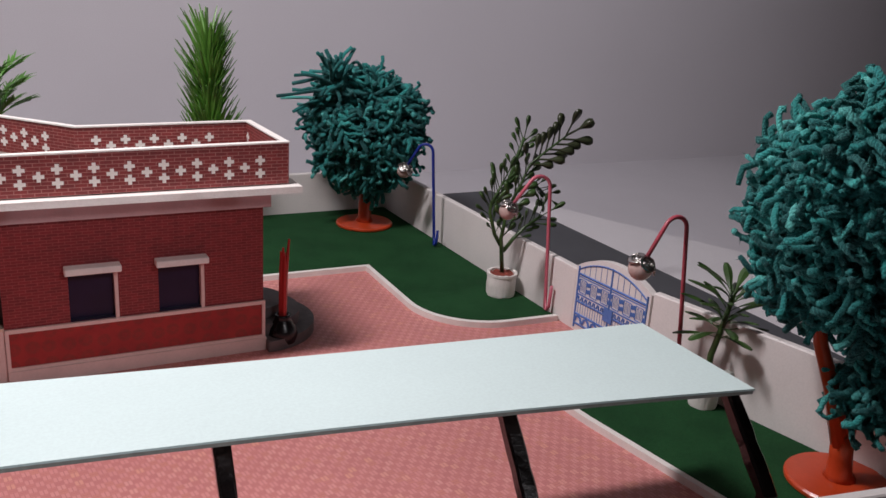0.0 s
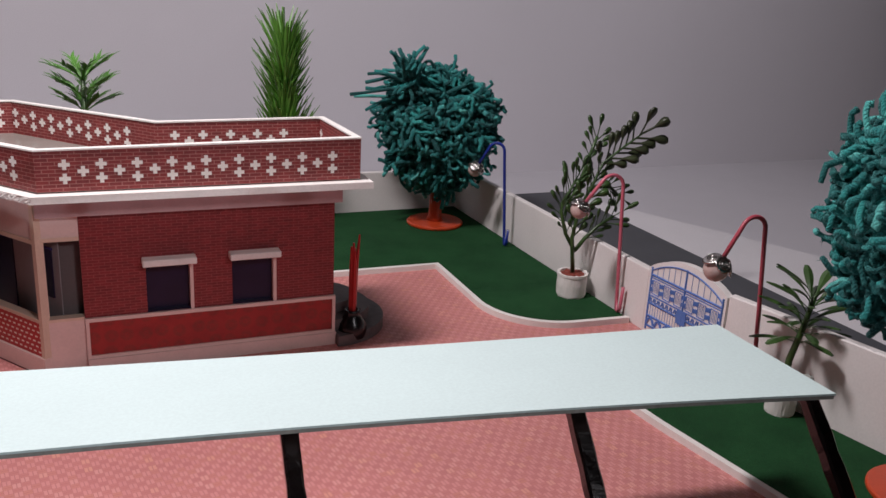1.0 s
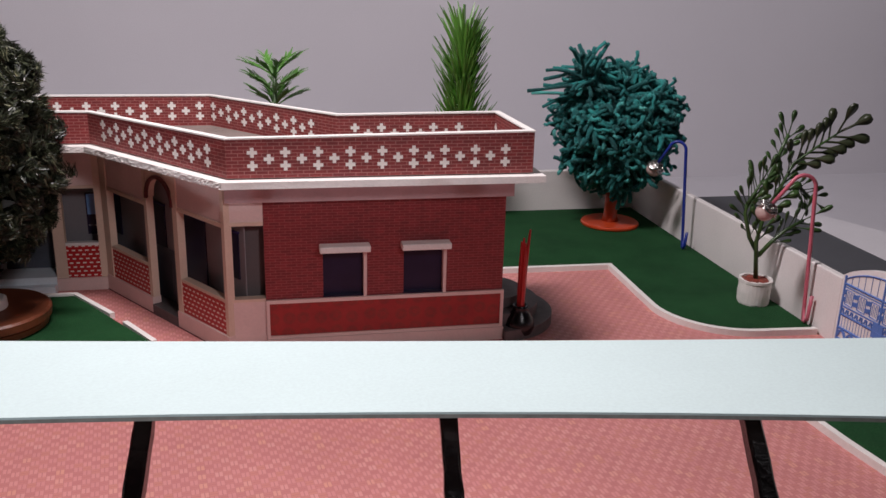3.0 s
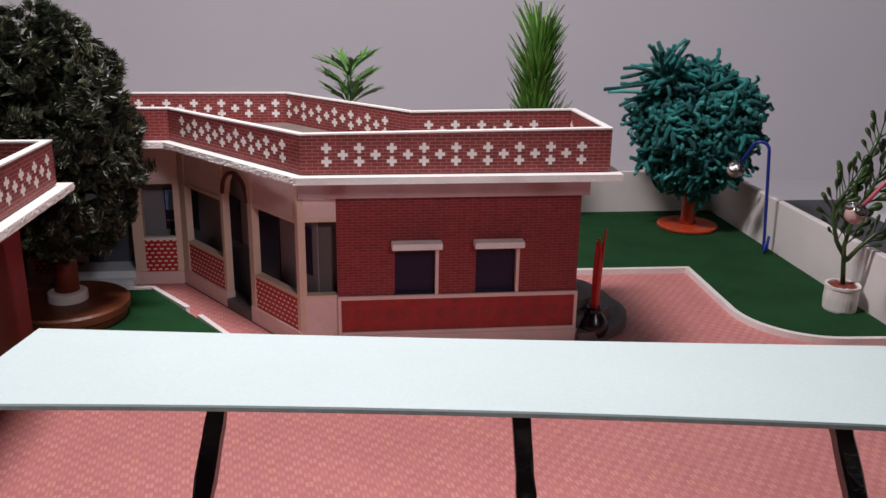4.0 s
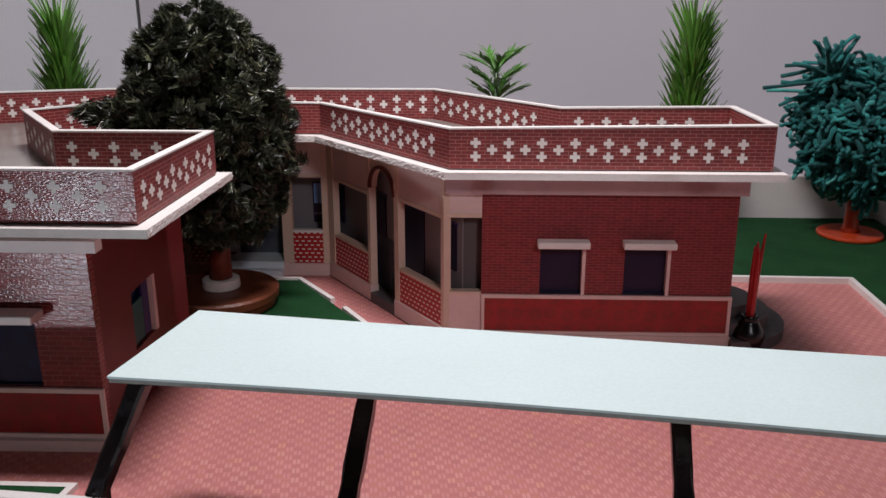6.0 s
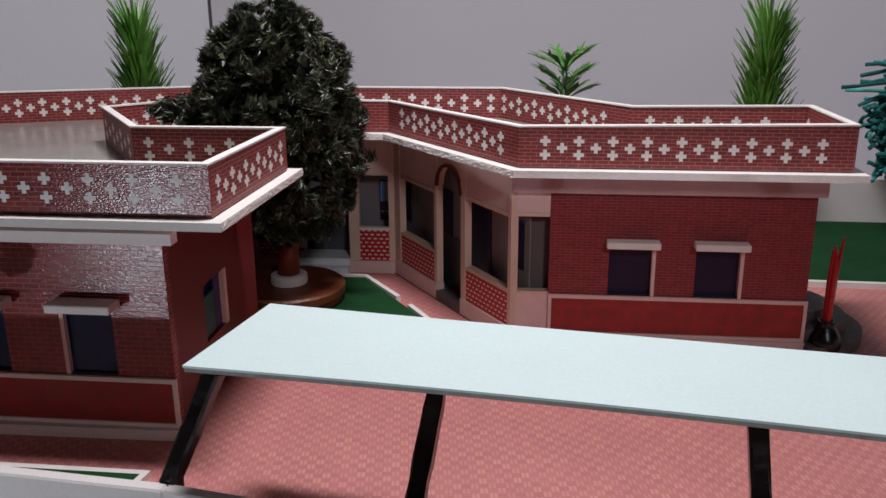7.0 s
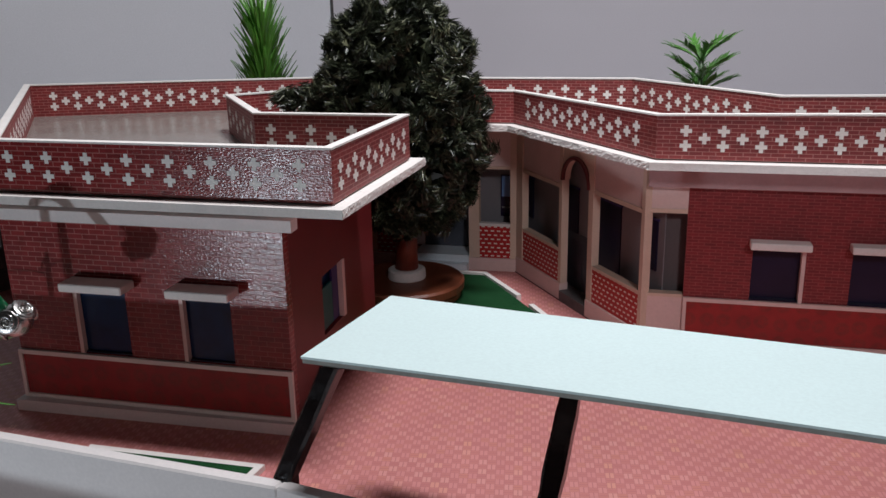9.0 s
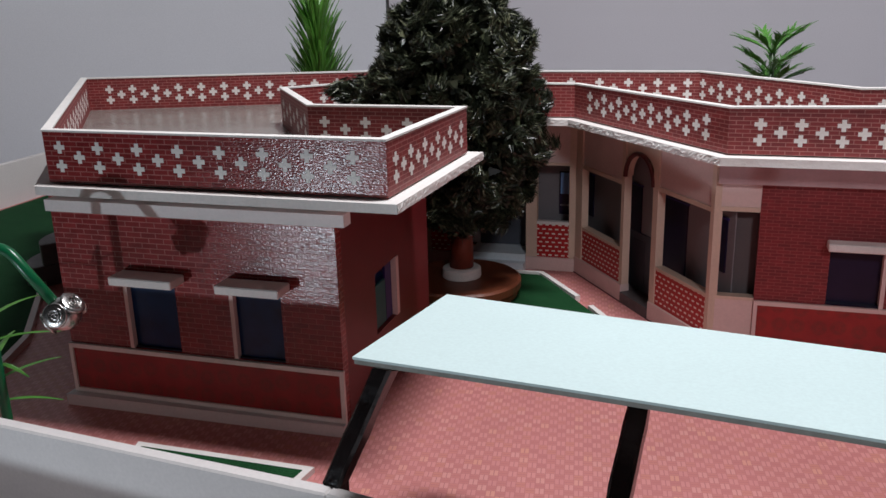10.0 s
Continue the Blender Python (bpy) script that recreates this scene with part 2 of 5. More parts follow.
# ---- more materials ----
M.update(
    silver=plain("silver_metal", (0.50, 0.48, 0.46), 0.26, 0.1, 200, 0.0002, metal=1.0),
    pearl=plain("pink_pearl", (0.52, 0.38, 0.35), 0.14, 0.15, 150),
    wire_blue=plain("blue_wire", (0.01, 0.03, 0.26), 0.3, 0.1, 80),
    wire_pink=plain("pink_wire", (0.56, 0.13, 0.18), 0.35, 0.1, 80),
    wire_rose=plain("crimson_wire", (0.44, 0.07, 0.10), 0.35, 0.1, 80),
    wire_green=plain("green_wire", (0.008, 0.11, 0.04), 0.3, 0.1, 80),
    orange=plain("orange_enamel", (0.50, 0.055, 0.014), 0.28, 0.12, 60),
    yarn=yarn("teal_yarn"),
    bark=plain("painted_trunk", (0.17, 0.03, 0.014), 0.5, 0.25, 120, 0.0003),
    disc=plain("brown_disc", (0.16, 0.045, 0.02), 0.4, 0.25, 60, 0.0002),
    soil=plain("red_clay", (0.20, 0.035, 0.02), 0.7, 0.4, 500, 0.0008),
    black=plain("black_glaze", (0.005, 0.004, 0.005), 0.25, 0.2, 60),
    redstick=plain("red_stick", (0.42, 0.02, 0.018), 0.4, 0.15, 100),
    step=plain("grey_step_print", (0.10, 0.085, 0.085), 0.6, 0.2, 200, 0.0002),
    teal=plain("teal_card", (0.012, 0.10, 0.10), 0.5, 0.1, 60),
    indigo=plain("indigo_card", (0.035, 0.02, 0.12), 0.5, 0.1, 60),
    sky=plain("pale_blue_film", (0.16, 0.32, 0.62), 0.4, 0.1, 80),
    shrub=bristle("olive_bristle"),
    fresh=plain("fresh_green_plastic", (0.075, 0.21, 0.030), 0.42, 0.45, 45),
    pine=plain("green_plastic", (0.10, 0.26, 0.035), 0.42, 0.5, 40),
    deep=plain("deep_green_plastic", (0.040, 0.085, 0.022), 0.35, 0.5, 90),
    tip=plain("dark_leaf_tip", (0.030, 0.038, 0.016), 0.4, 0.5, 120),
)


# ---- building helpers ----


def wloc(ob):
    v = Vector((0, 0, 0))
    while ob:
        v += ob.location
        ob = ob.parent
    return v


def unwrap(bm):
    """Flat projection in metres: along the face and up, or x and y on level faces."""
    lay = bm.loops.layers.uv.verify()
    for f in bm.faces:
        n = f.normal
        if abs(n.z) > 0.7:
            for lp in f.loops:
                lp[lay].uv = (lp.vert.co.x, lp.vert.co.y)
        else:
            t = Vector((-n.y, n.x, 0)).normalized()
            for lp in f.loops:
                lp[lay].uv = (lp.vert.co.dot(t), lp.vert.co.z)


def part(name, bm, mat, parent=None, label="", uv=True, smooth=False, at=None):
    """Links a bmesh (decimetres, in the plan) as one mesh object, under a thing where one is given."""
    for v in bm.verts:
        v.co *= D
    bm.normal_update()
    if uv:
        unwrap(bm)
    off = wloc(parent) if parent else Vector(at or (0, 0, 0)) * D
    for v in bm.verts:
        v.co -= off
    me = bpy.data.meshes.new(name)
    bm.to_mesh(me)
    bm.free()
    for m in mat if isinstance(mat, (list, tuple)) else [mat]:
        me.materials.append(m)
    if smooth:
        for p in me.polygons:
            p.use_smooth = True
    ob = new(name, me)
    if parent:
        ob.parent = parent
    else:
        ob.location = off
    if label:
        ob["label"] = label
    return ob


def thing(name, x, y, z, label, category, group=""):
    ob = new(name)
    ob.location = (x * D, y * D, z * D)
    ob.empty_display_size = 0.01
    return tagged(ob, label, category, group)


def BM():
    return bmesh.new()


def box(bm, x0, x1, y0, y1, z0, z1, m=None):
    vs = [bm.verts.new((x, y, z)) for z in (z0, z1) for x, y in ((x0, y0), (x1, y0), (x1, y1), (x0, y1))]
    if m is not None:
        for v in vs:
            v.co = m @ v.co
    out = []
    for q in ((3, 2, 1, 0), (4, 5, 6, 7), (0, 1, 5, 4), (1, 2, 6, 5), (2, 3, 7, 6), (3, 0, 4, 7)):
        out.append(bm.faces.new([vs[i] for i in q]))
    return out


def soften(bm, w, seg=1):
    bmesh.ops.bevel(bm, geom=bm.edges[:], offset=w, segments=seg, affect="EDGES", clamp_overlap=True)
    return bm


def prism(bm, pts, z0, z1):
    """Upright prism on a plan polygon, anticlockwise."""
    a = [bm.verts.new((x, y, z0)) for x, y in pts]
    b = [bm.verts.new((x, y, z1)) for x, y in pts]
    n = len(pts)
    bm.faces.new(a[::-1])
    bm.faces.new(b)
    for i in range(n):
        j = (i + 1) % n
        bm.faces.new((a[i], a[j], b[j], b[i]))
    return bm


def along(a, b):
    """Frame with x from a to b in plan, y to the left of it, z up."""
    d = Vector((b[0] - a[0], b[1] - a[1], 0))
    return Matrix.Translation((a[0], a[1], 0)) @ Matrix.Rotation(math.atan2(d.y, d.x), 4, "Z"), d.length


def wall_bm(bm, a, b, th, z0, z1, holes=()):
    """Wall from a to b, its outer face on that line, thickness to the left. holes: (s0, s1, z0, z1)."""
    m, ln = along(a, b)
    ss = sorted({0.0, ln} | {v for h in holes for v in h[:2]})
    zz = sorted({z0, z1} | {v for h in holes for v in h[2:]})
    made = {}

    def vert(i, k, side):
        if (i, k, side) not in made:
            made[i, k, side] = bm.verts.new(m @ Vector((ss[i], th * side, zz[k])))
        return made[i, k, side]

    def solid(i, k):
        if not (0 <= i < len(ss) - 1 and 0 <= k < len(zz) - 1):
            return False
        s, z = (ss[i] + ss[i + 1]) / 2, (zz[k] + zz[k + 1]) / 2
        return not any(h[0] < s < h[1] and h[2] < z < h[3] for h in holes)

    for i in range(len(ss) - 1):
        for k in range(len(zz) - 1):
            if not solid(i, k):
                continue
            c = ((i, k), (i + 1, k), (i + 1, k + 1), (i, k + 1))
            bm.faces.new([vert(*q, 0) for q in c])
            bm.faces.new([vert(*q, 1) for q in c[::-1]])
            for (p, q), n in (((c[0], c[1]), (i, k - 1)), ((c[1], c[2]), (i + 1, k)), ((c[2], c[3]), (i, k + 1)), ((c[3], c[0]), (i - 1, k))):
                if not solid(*n):
                    bm.faces.new((vert(*q, 0), vert(*p, 0), vert(*p, 1), vert(*q, 1)))
    bmesh.ops.recalc_face_normals(bm, faces=bm.faces[:])
    return bm


def rail_bm(bm, pts, w, z0, z1, closed=False):
    """A strip along a plan polyline with mitred corners; pts is its centre line."""
    n = len(pts)
    left, right = [], []
    for i, p in enumerate(pts):
        p = Vector(p)
        a = Vector(pts[i - 1]) if i or closed else None
        b = Vector(pts[(i + 1) % n]) if i < n - 1 or closed else None
        d1 = (p - a).normalized() if a is not None else None
        d2 = (b - p).normalized() if b is not None else None
        d1, d2 = d1 or d2, d2 or d1
        t = (d1 + d2).normalized()
        nn = Vector((-t.y, t.x))
        k = w / 2 / max(0.35, nn.dot(Vector((-d1.y, d1.x))))
        left.append(p + nn * k)
        right.append(p - nn * k)
    ring = [[bm.verts.new((*q, z)) for q, z in ((right[i], z0), (right[i], z1), (left[i], z1), (left[i], z0))] for i in range(n)]
    for i in range(n if closed else n - 1):
        a, b = ring[i], ring[(i + 1) % n]
        for k in range(4):
            bm.faces.new((a[k], b[k], b[(k + 1) % 4], a[(k + 1) % 4]))
    if not closed:
        bm.faces.new(ring[0][::-1])
        bm.faces.new(ring[-1])
    return bm


def tube(bm, pts, radius, n=8, cap=True):
    """A round wire through 3D points; radius may be a number or one per point."""
    pts = [Vector(p) for p in pts]
    rs = radius if isinstance(radius, (list, tuple)) else [radius] * len(pts)
    up = Vector((0.31, 0.17, 0.93))
    rings = []
    lay = bm.loops.layers.uv.verify()
    run = [0.0]
    for i, p in enumerate(pts):
        d = (pts[min(i + 1, len(pts) - 1)] - pts[max(i - 1, 0)]).normalized()
        s = d.cross(up)
        if s.length < 0.05:
            s = d.cross(Vector((1, 0, 0)))
        s.normalize()
        t = s.cross(d)
        up = t
        rings.append([bm.verts.new(p + (s * math.cos(k * math.tau / n) + t * math.sin(k * math.tau / n)) * rs[i]) for k in range(n)])
        if i:
            run.append(run[-1] + (p - pts[i - 1]).length)
    for i in range(len(pts) - 1):
        for k in range(n):
            j = (k + 1) % n
            f = bm.faces.new((rings[i][k], rings[i][j], rings[i + 1][j], rings[i + 1][k]))
            for lp, u, v in zip(f.loops, (k, k + 1, k + 1, k), (run[i], run[i], run[i + 1], run[i + 1])):
                lp[lay].uv = (v * D + u * 0.0007, u * 0.0007)
    if cap:
        bm.faces.new(rings[0][::-1])
        bm.faces.new(rings[-1])
    return bm


def lathe(bm, cx, cy, prof, n=24):
    """Turned shape about a vertical axis; prof: (radius, z) from bottom to top."""
    rings = []
    for r, z in prof:
        rings.append([bm.verts.new((cx + r * math.cos(k * math.tau / n), cy + r * math.sin(k * math.tau / n), z)) for k in range(n)])
    for a, b in zip(rings, rings[1:]):
        for k in range(n):
            j = (k + 1) % n
            bm.faces.new((a[k], a[j], b[j], b[k]))
    bm.faces.new(rings[0][::-1])
    bm.faces.new(rings[-1])
    return bm


def structure(ob, label, category):
    return tagged(ob, label, category, kind="structure")

# ---- room and base ----
bm = BM()
box(bm, -14, 16, -3.2, 6.5, -1.1, -0.72)
structure(part("ground", bm, M["table"]), "light grey table top under the architectural model", "table top")
bm = BM()
box(bm, -14, 16, -16, 6.5, -8.3, -8.0)
structure(part("floor", bm, M["room_dark"]), "unseen floor, added dark to cut bounced light", "floor")
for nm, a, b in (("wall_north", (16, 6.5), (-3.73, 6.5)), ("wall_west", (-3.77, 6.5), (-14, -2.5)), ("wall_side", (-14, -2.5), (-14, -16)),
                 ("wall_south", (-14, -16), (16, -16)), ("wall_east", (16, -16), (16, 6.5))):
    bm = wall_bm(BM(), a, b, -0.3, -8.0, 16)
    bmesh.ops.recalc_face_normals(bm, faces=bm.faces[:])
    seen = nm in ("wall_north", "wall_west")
    structure(part(nm, bm, M["wall_grey" if nm == "wall_north" else "wall_lit" if seen else "room_dark"]), "plain matt grey painted room wall" if seen else "unseen room wall, made dark to cut bounced light", "wall")
# dark strip fills the joint in place of the shadow between the boards
bm = BM()
box(bm, -3.769, -3.731, 6.53, 6.56, -0.72, 16)
structure(part("trim", bm, M["room_dark"]), "dark strip standing in for the shadow gap between two grey wall boards", "trim")
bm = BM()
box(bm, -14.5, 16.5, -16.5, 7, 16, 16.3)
structure(part("ceiling", bm, M["room_dark"]), "unseen ceiling, made dark to cut bounced light", "ceiling")

# model's base board and the road outside the compound
bm = prism(BM(), [(-6.2, -2.9), (6.9, -2.9), (4.35, 2.9), (-6.2, 2.9)], -0.72, -0.03)
structure(part("base_board", bm, M["base"]), "thick pale grey board that carries the model", "board")
bm = prism(BM(), [(3.1, -2.85), (4.32, -2.85), (4.32, 2.88), (3.1, 2.88)], -0.03, -0.012)
structure(part("road", bm, M["road"]), "dark grey paper road outside the compound wall", "road")
bm = prism(BM(), [(-5.2, -1.2), (-0.95, -1.65), (3.38, -2.42), (3.06, -0.7), (3.05, 2.5), (-5.2, 2.5)], -0.03, 0.0)
structure(part("pavement", bm, M["pave"]), "pink and orange basket-weave clay paving in the yard", "paving")


def arc(cx, cy, r, a0, a1, n):
    return [(cx + r * math.cos(radians(a0 + (a1 - a0) * i / n)), cy + r * math.sin(radians(a0 + (a1 - a0) * i / n))) for i in range(n + 1)]


KERB1 = [(1.30, 1.145), (2.325, 1.125)] + arc(2.74, 0.42, 0.435, 180, 266, 12) + [(3.04, -0.035)]
KERB2 = [(3.04, -0.78), (2.43, -0.86), (2.455, -1.13), (2.555, -1.83), (2.62, -2.2)]


def lawn(name, poly, label):
    return structure(part(name, prism(BM(), poly, 0.0, 0.022), M["turf"]), label, "lawn")


lawn("lawn_back", [(-5.1, 2.49), (-5.1, 1.9), (1.30, 1.9), (1.30, 1.16)] + KERB1[1:] + [(3.045, 2.49)], "flat dark green felt lawn along the compound wall")
lawn("lawn_front", [(2.63, -2.2), (3.36, -2.32), (3.06, -0.8), (2.44, -0.88), (2.465, -1.13), (2.565, -1.83)], "flat dark green felt lawn beside the gate")
lawn("lawn_court", [(-1.75, 0.2), (-1.2, 0.1), (-0.42, 0.30), (-0.90, 1.005), (-1.75, 1.005)], "small green felt lawn in the courtyard")
lawn("lawn_west", [(-5.1, -0.9), (-2.78, -1.2), (-3.1, -0.4), (-3.75, 0.55), (-3.75, 1.89), (-5.1, 1.89)], "green felt lawn west of the house")


def kerb(pts, label, wide=0.030):
    bm = rail_bm(BM(), pts, wide, 0.0, 0.034)
    return structure(part("kerb", bm, M["kerb"]), label, "kerb")


kerb(KERB1, "thin white kerb round the back lawn")
kerb(KERB2, "thin white kerb round the front lawn")
kerb([(-1.75, 1.02), (-0.90, 1.02), (-0.655, 0.685)], "thin white kerb of the courtyard lawn", 0.027)
kerb([(-0.575, 0.565), (-0.40, 0.29)], "short white kerb piece of the courtyard lawn", 0.027)
kerb([(-2.76, -1.25), (-3.08, -0.42), (-3.73, 0.5), (-3.73, 1.9)], "white kerb beside the west lawn")
bm = rail_bm(BM(), [(-1.95, -1.145), (-1.29, -1.15), (-1.33, -1.44), (-1.90, -1.40)], 0.026, 0.0, 0.022, True)
structure(part("kerb", bm, M["kerb"]), "white kerb of a narrow bed at the front wall", "kerb")
lawn("lawn_bed", [(-1.885, -1.387), (-1.342, -1.425), (-1.305, -1.164), (-1.935, -1.159)], "dark green felt in the narrow bed")

# compound walls: white card, with thickness
def compound(name, a, b, h, th, label):
    bm = wall_bm(BM(), a, b, th, -0.012, h)
    soften(bm, 0.006)
    return structure(part(name, bm, M["card"]), label, "boundary wall")


compound("wall_front", (-5.2, -1.30), (-0.95, -1.675), 0.33, -0.045, "low white card boundary wall at the front")
compound("wall_front_east", (-0.9495, -1.675), (3.42, -2.46), 0.33, -0.045, "low white card boundary wall at the front")
compound("wall_back", (-5.2, 2.5), (3.10, 2.5), 0.335, 0.045, "low white card boundary wall at the back")
compound("wall_right", (3.062, -0.785), (3.40, -2.45), 0.44, 0.045, "low white card boundary wall beside the gate")
compound("wall_gate_side", (3.055, -0.155), (3.055, 2.495), 0.36, -0.045, "low white card boundary wall along the lawn")
compound("wall_left", (-5.2, -1.29), (-5.2, 2.495), 0.33, 0.045, "low white card boundary wall on the west side")

# ---- carport ----
CN = [(-0.885, -1.655, 0.69), (2.27, -2.145, 0.695)]
CF = [(-0.82, -1.05, 0.645), (2.36, -1.49, 0.652)]
carport = thing("carport", 0.7, -1.7, 0.0, "flat pale mint card carport roof on black slanted struts", "carport")
MID = ((0.35, -1.80, 0.694), (0.40, -1.235, 0.648))  # the sheet bows a little at mid length


def sheet(inset, top, thick):
    """The card sheet, drawn in by inset; its top lies top below the plan's heights."""
    def bow(a, m, b):
        a, m, b = Vector(a), Vector(m), Vector(b)
        h = (m.x - a.x) / (b.x - a.x)
        sag = m - a.lerp(b, h)
        return [a.lerp(b, k / 12) + sag * (k / 12 * (1 - k / 12) / (h * (1 - h))) for k in range(13)]

    near, far = bow(CN[0], MID[0], CN[1]), bow(CF[0], MID[1], CF[1])
    bm = BM()
    cols = []
    for k, (p, q) in enumerate(zip(near, far)):
        dx = inset if k == 0 else -inset if k == 12 else 0
        p, q = p + Vector((dx, inset, -top)), q + Vector((dx, -inset, -top))
        t = Vector((0, 0, thick))
        cols.append([bm.verts.new(v) for v in (p, q, q - t, p - t)])
    for a, b in zip(cols, cols[1:]):
        for k in range(4):
            bm.faces.new((a[k], b[k], b[(k + 1) % 4], a[(k + 1) % 4]))
    bm.faces.new(cols[0])
    bm.faces.new(cols[-1][::-1])
    bmesh.ops.recalc_face_normals(bm, faces=bm.faces[:])
    return bm


part("roof", sheet(0.0, 0.0, 0.007), M["mint"], carport, "pale mint card sheet")
part("core_layer", sheet(0.003, 0.0071, 0.013), M["core"], carport, "grey card core")


def strut(foot, head, seed):
    """A lacquered bar: a short upright leg behind the front wall, then a long lean up to the sheet; brushed on thickly, so lumpy."""
    rng = random.Random(seed)
    foot, head = Vector((*foot, 0.33)), Vector((*head, 0.62))
    d = (head - foot).normalized()
    under = 0.69 - (head.y - CN[0][1] - (head.x - CN[0][0]) / (CN[1][0] - CN[0][0]) * (CN[1][1] - CN[0][1])) * 0.075 - 0.021
    head = foot + d * (under - 0.042 - foot.z) / d.z
    line = [Vector((foot.x, foot.y, 0.0)), Vector((foot.x, foot.y, 0.16)), foot]
    line += [foot.lerp(head, k / 7) for k in range(1, 8)]
    across = Vector((0.99, -0.145, 0))
    bm = BM()
    rings = []
    for i, p in enumerate(line):
        run = (line[min(i + 1, len(line) - 1)] - line[max(i - 1, 0)]).normalized()
        up = across.cross(run).normalized()
        w = 0.026 + rng.uniform(-0.002, 0.003)
        prof = ((-1, -0.7), (-0.7, -1), (0.7, -1), (1, -0.7), (1, 0.7), (0.7, 1), (-0.7, 1), (-1, 0.7))
        rings.append([bm.verts.new(p + across * w * a + up * (w + rng.uniform(-0.002, 0.002)) * b) for a, b in prof])
    for a, b in zip(rings, rings[1:]):
        for k in range(8):
            bm.faces.new((a[k], a[(k + 1) % 8], b[(k + 1) % 8], b[k]))
    bm.faces.new(rings[0][::-1])
    bm.faces.new(rings[-1])
    bmesh.ops.recalc_face_normals(bm, faces=bm.faces[:])
    bar = part("strut", bm, M["strut"], carport, "glossy black lacquered strut", smooth=False)
    bm = BM()
    top = line[-1]
    box(bm, top.x - 0.022, top.x + 0.022, top.y - 0.018, top.y + 0.02, top.z - 0.006, under)
    soften(bm, 0.006)
    part("pad", bm, M["core"], bar, "grey glued card pad")


for k, (foot, head) in enumerate((((-0.952, -1.658), (-0.836, -1.56)), ((-0.236, -1.70), (-0.187, -1.45)), ((0.655, -1.86), (0.672, -1.60)),
                                  ((1.524, -2.044), (1.548, -1.774)), ((2.335, -2.215), (2.351, -1.943)))):
    strut(foot, head, k)

# ---- the house ----
house = thing("house", -0.5, 0.2, 0.0, "single-storey red brick-print model house with white parapet caps", "house")
TOP = [(0.0, 0.0, 1.085), (1.41, 0.0, 1.105), (1.40, 0.62, 1.10), (0.55, 0.625, 1.09), (-0.12, 1.40, 1.082), (-1.9, 1.40, 1.08), (-3.55, 0.80, 1.09),
       (-2.36, -0.92, 1.095), (-1.045, -0.93, 1.095), (-1.0, -0.125, 1.09), (-1.665, -0.125, 1.09), (-2.06, 0.42, 1.092), (-1.72, 0.86, 1.08), (-0.715, 0.865, 1.07)]


def offset(poly, d):
    """Plan polygon moved to its left by d (inwards when anticlockwise)."""
    out = []
    n = len(poly)
    for i in range(n):
        a, p, b = (Vector(poly[k % n][:2]) for k in (i - 1, i, i + 1))
        d1, d2 = (p - a).normalized(), (b - p).normalized()
        n1, n2 = Vector((-d1.y, d1.x)), Vector((-d2.y, d2.x))
        out.append(tuple(p + (n1 + n2) * (d / max(0.4, 1 + n1.dot(n2)))))
    return out


SLAB = 0.905


def panel(i, inner, z0, lift=0.0, thick=None, outer=None):
    """One mitred parapet panel (or its cap, where thick is given)."""
    j = (i + 1) % len(TOP)
    o = outer or TOP
    ring = []
    for k, q in ((i, o), (j, o), (j, inner), (i, inner)):
        z1 = TOP[k][2]
        lo, hi = (z1 + lift, z1 + lift + thick) if thick else (z0, z1)
        ring.append(((q[k][0], q[k][1], lo), (q[k][0], q[k][1], hi)))
    bm = BM()
    a = [bm.verts.new(r[0]) for r in ring]
    b = [bm.verts.new(r[1]) for r in ring]
    bm.faces.new(a[::-1])
    bm.faces.new(b)
    for k in range(4):
        bm.faces.new((a[k], a[(k + 1) % 4], b[(k + 1) % 4], b[k]))
    return bm


INNER = offset(TOP, 0.028)
CAPO, CAPI = offset(TOP, -0.003), offset(TOP, 0.032)

# one printed plus sign, shared by all panels
bm = BM()
A, B = 0.0080, 0.0224
prism(bm, [(-A, -B), (A, -B), (A, -A), (B, -A), (B, A), (A, A), (A, B), (-A, B), (-A, A), (-B, A), (-B, -A), (-A, -A)], 0, 0.0012)
for v in bm.verts:
    v.co *= D
cross_me = bpy.data.meshes.new("cross")
bm.to_mesh(cross_me)
bm.free()
cross_me.materials.append(M["cross"])

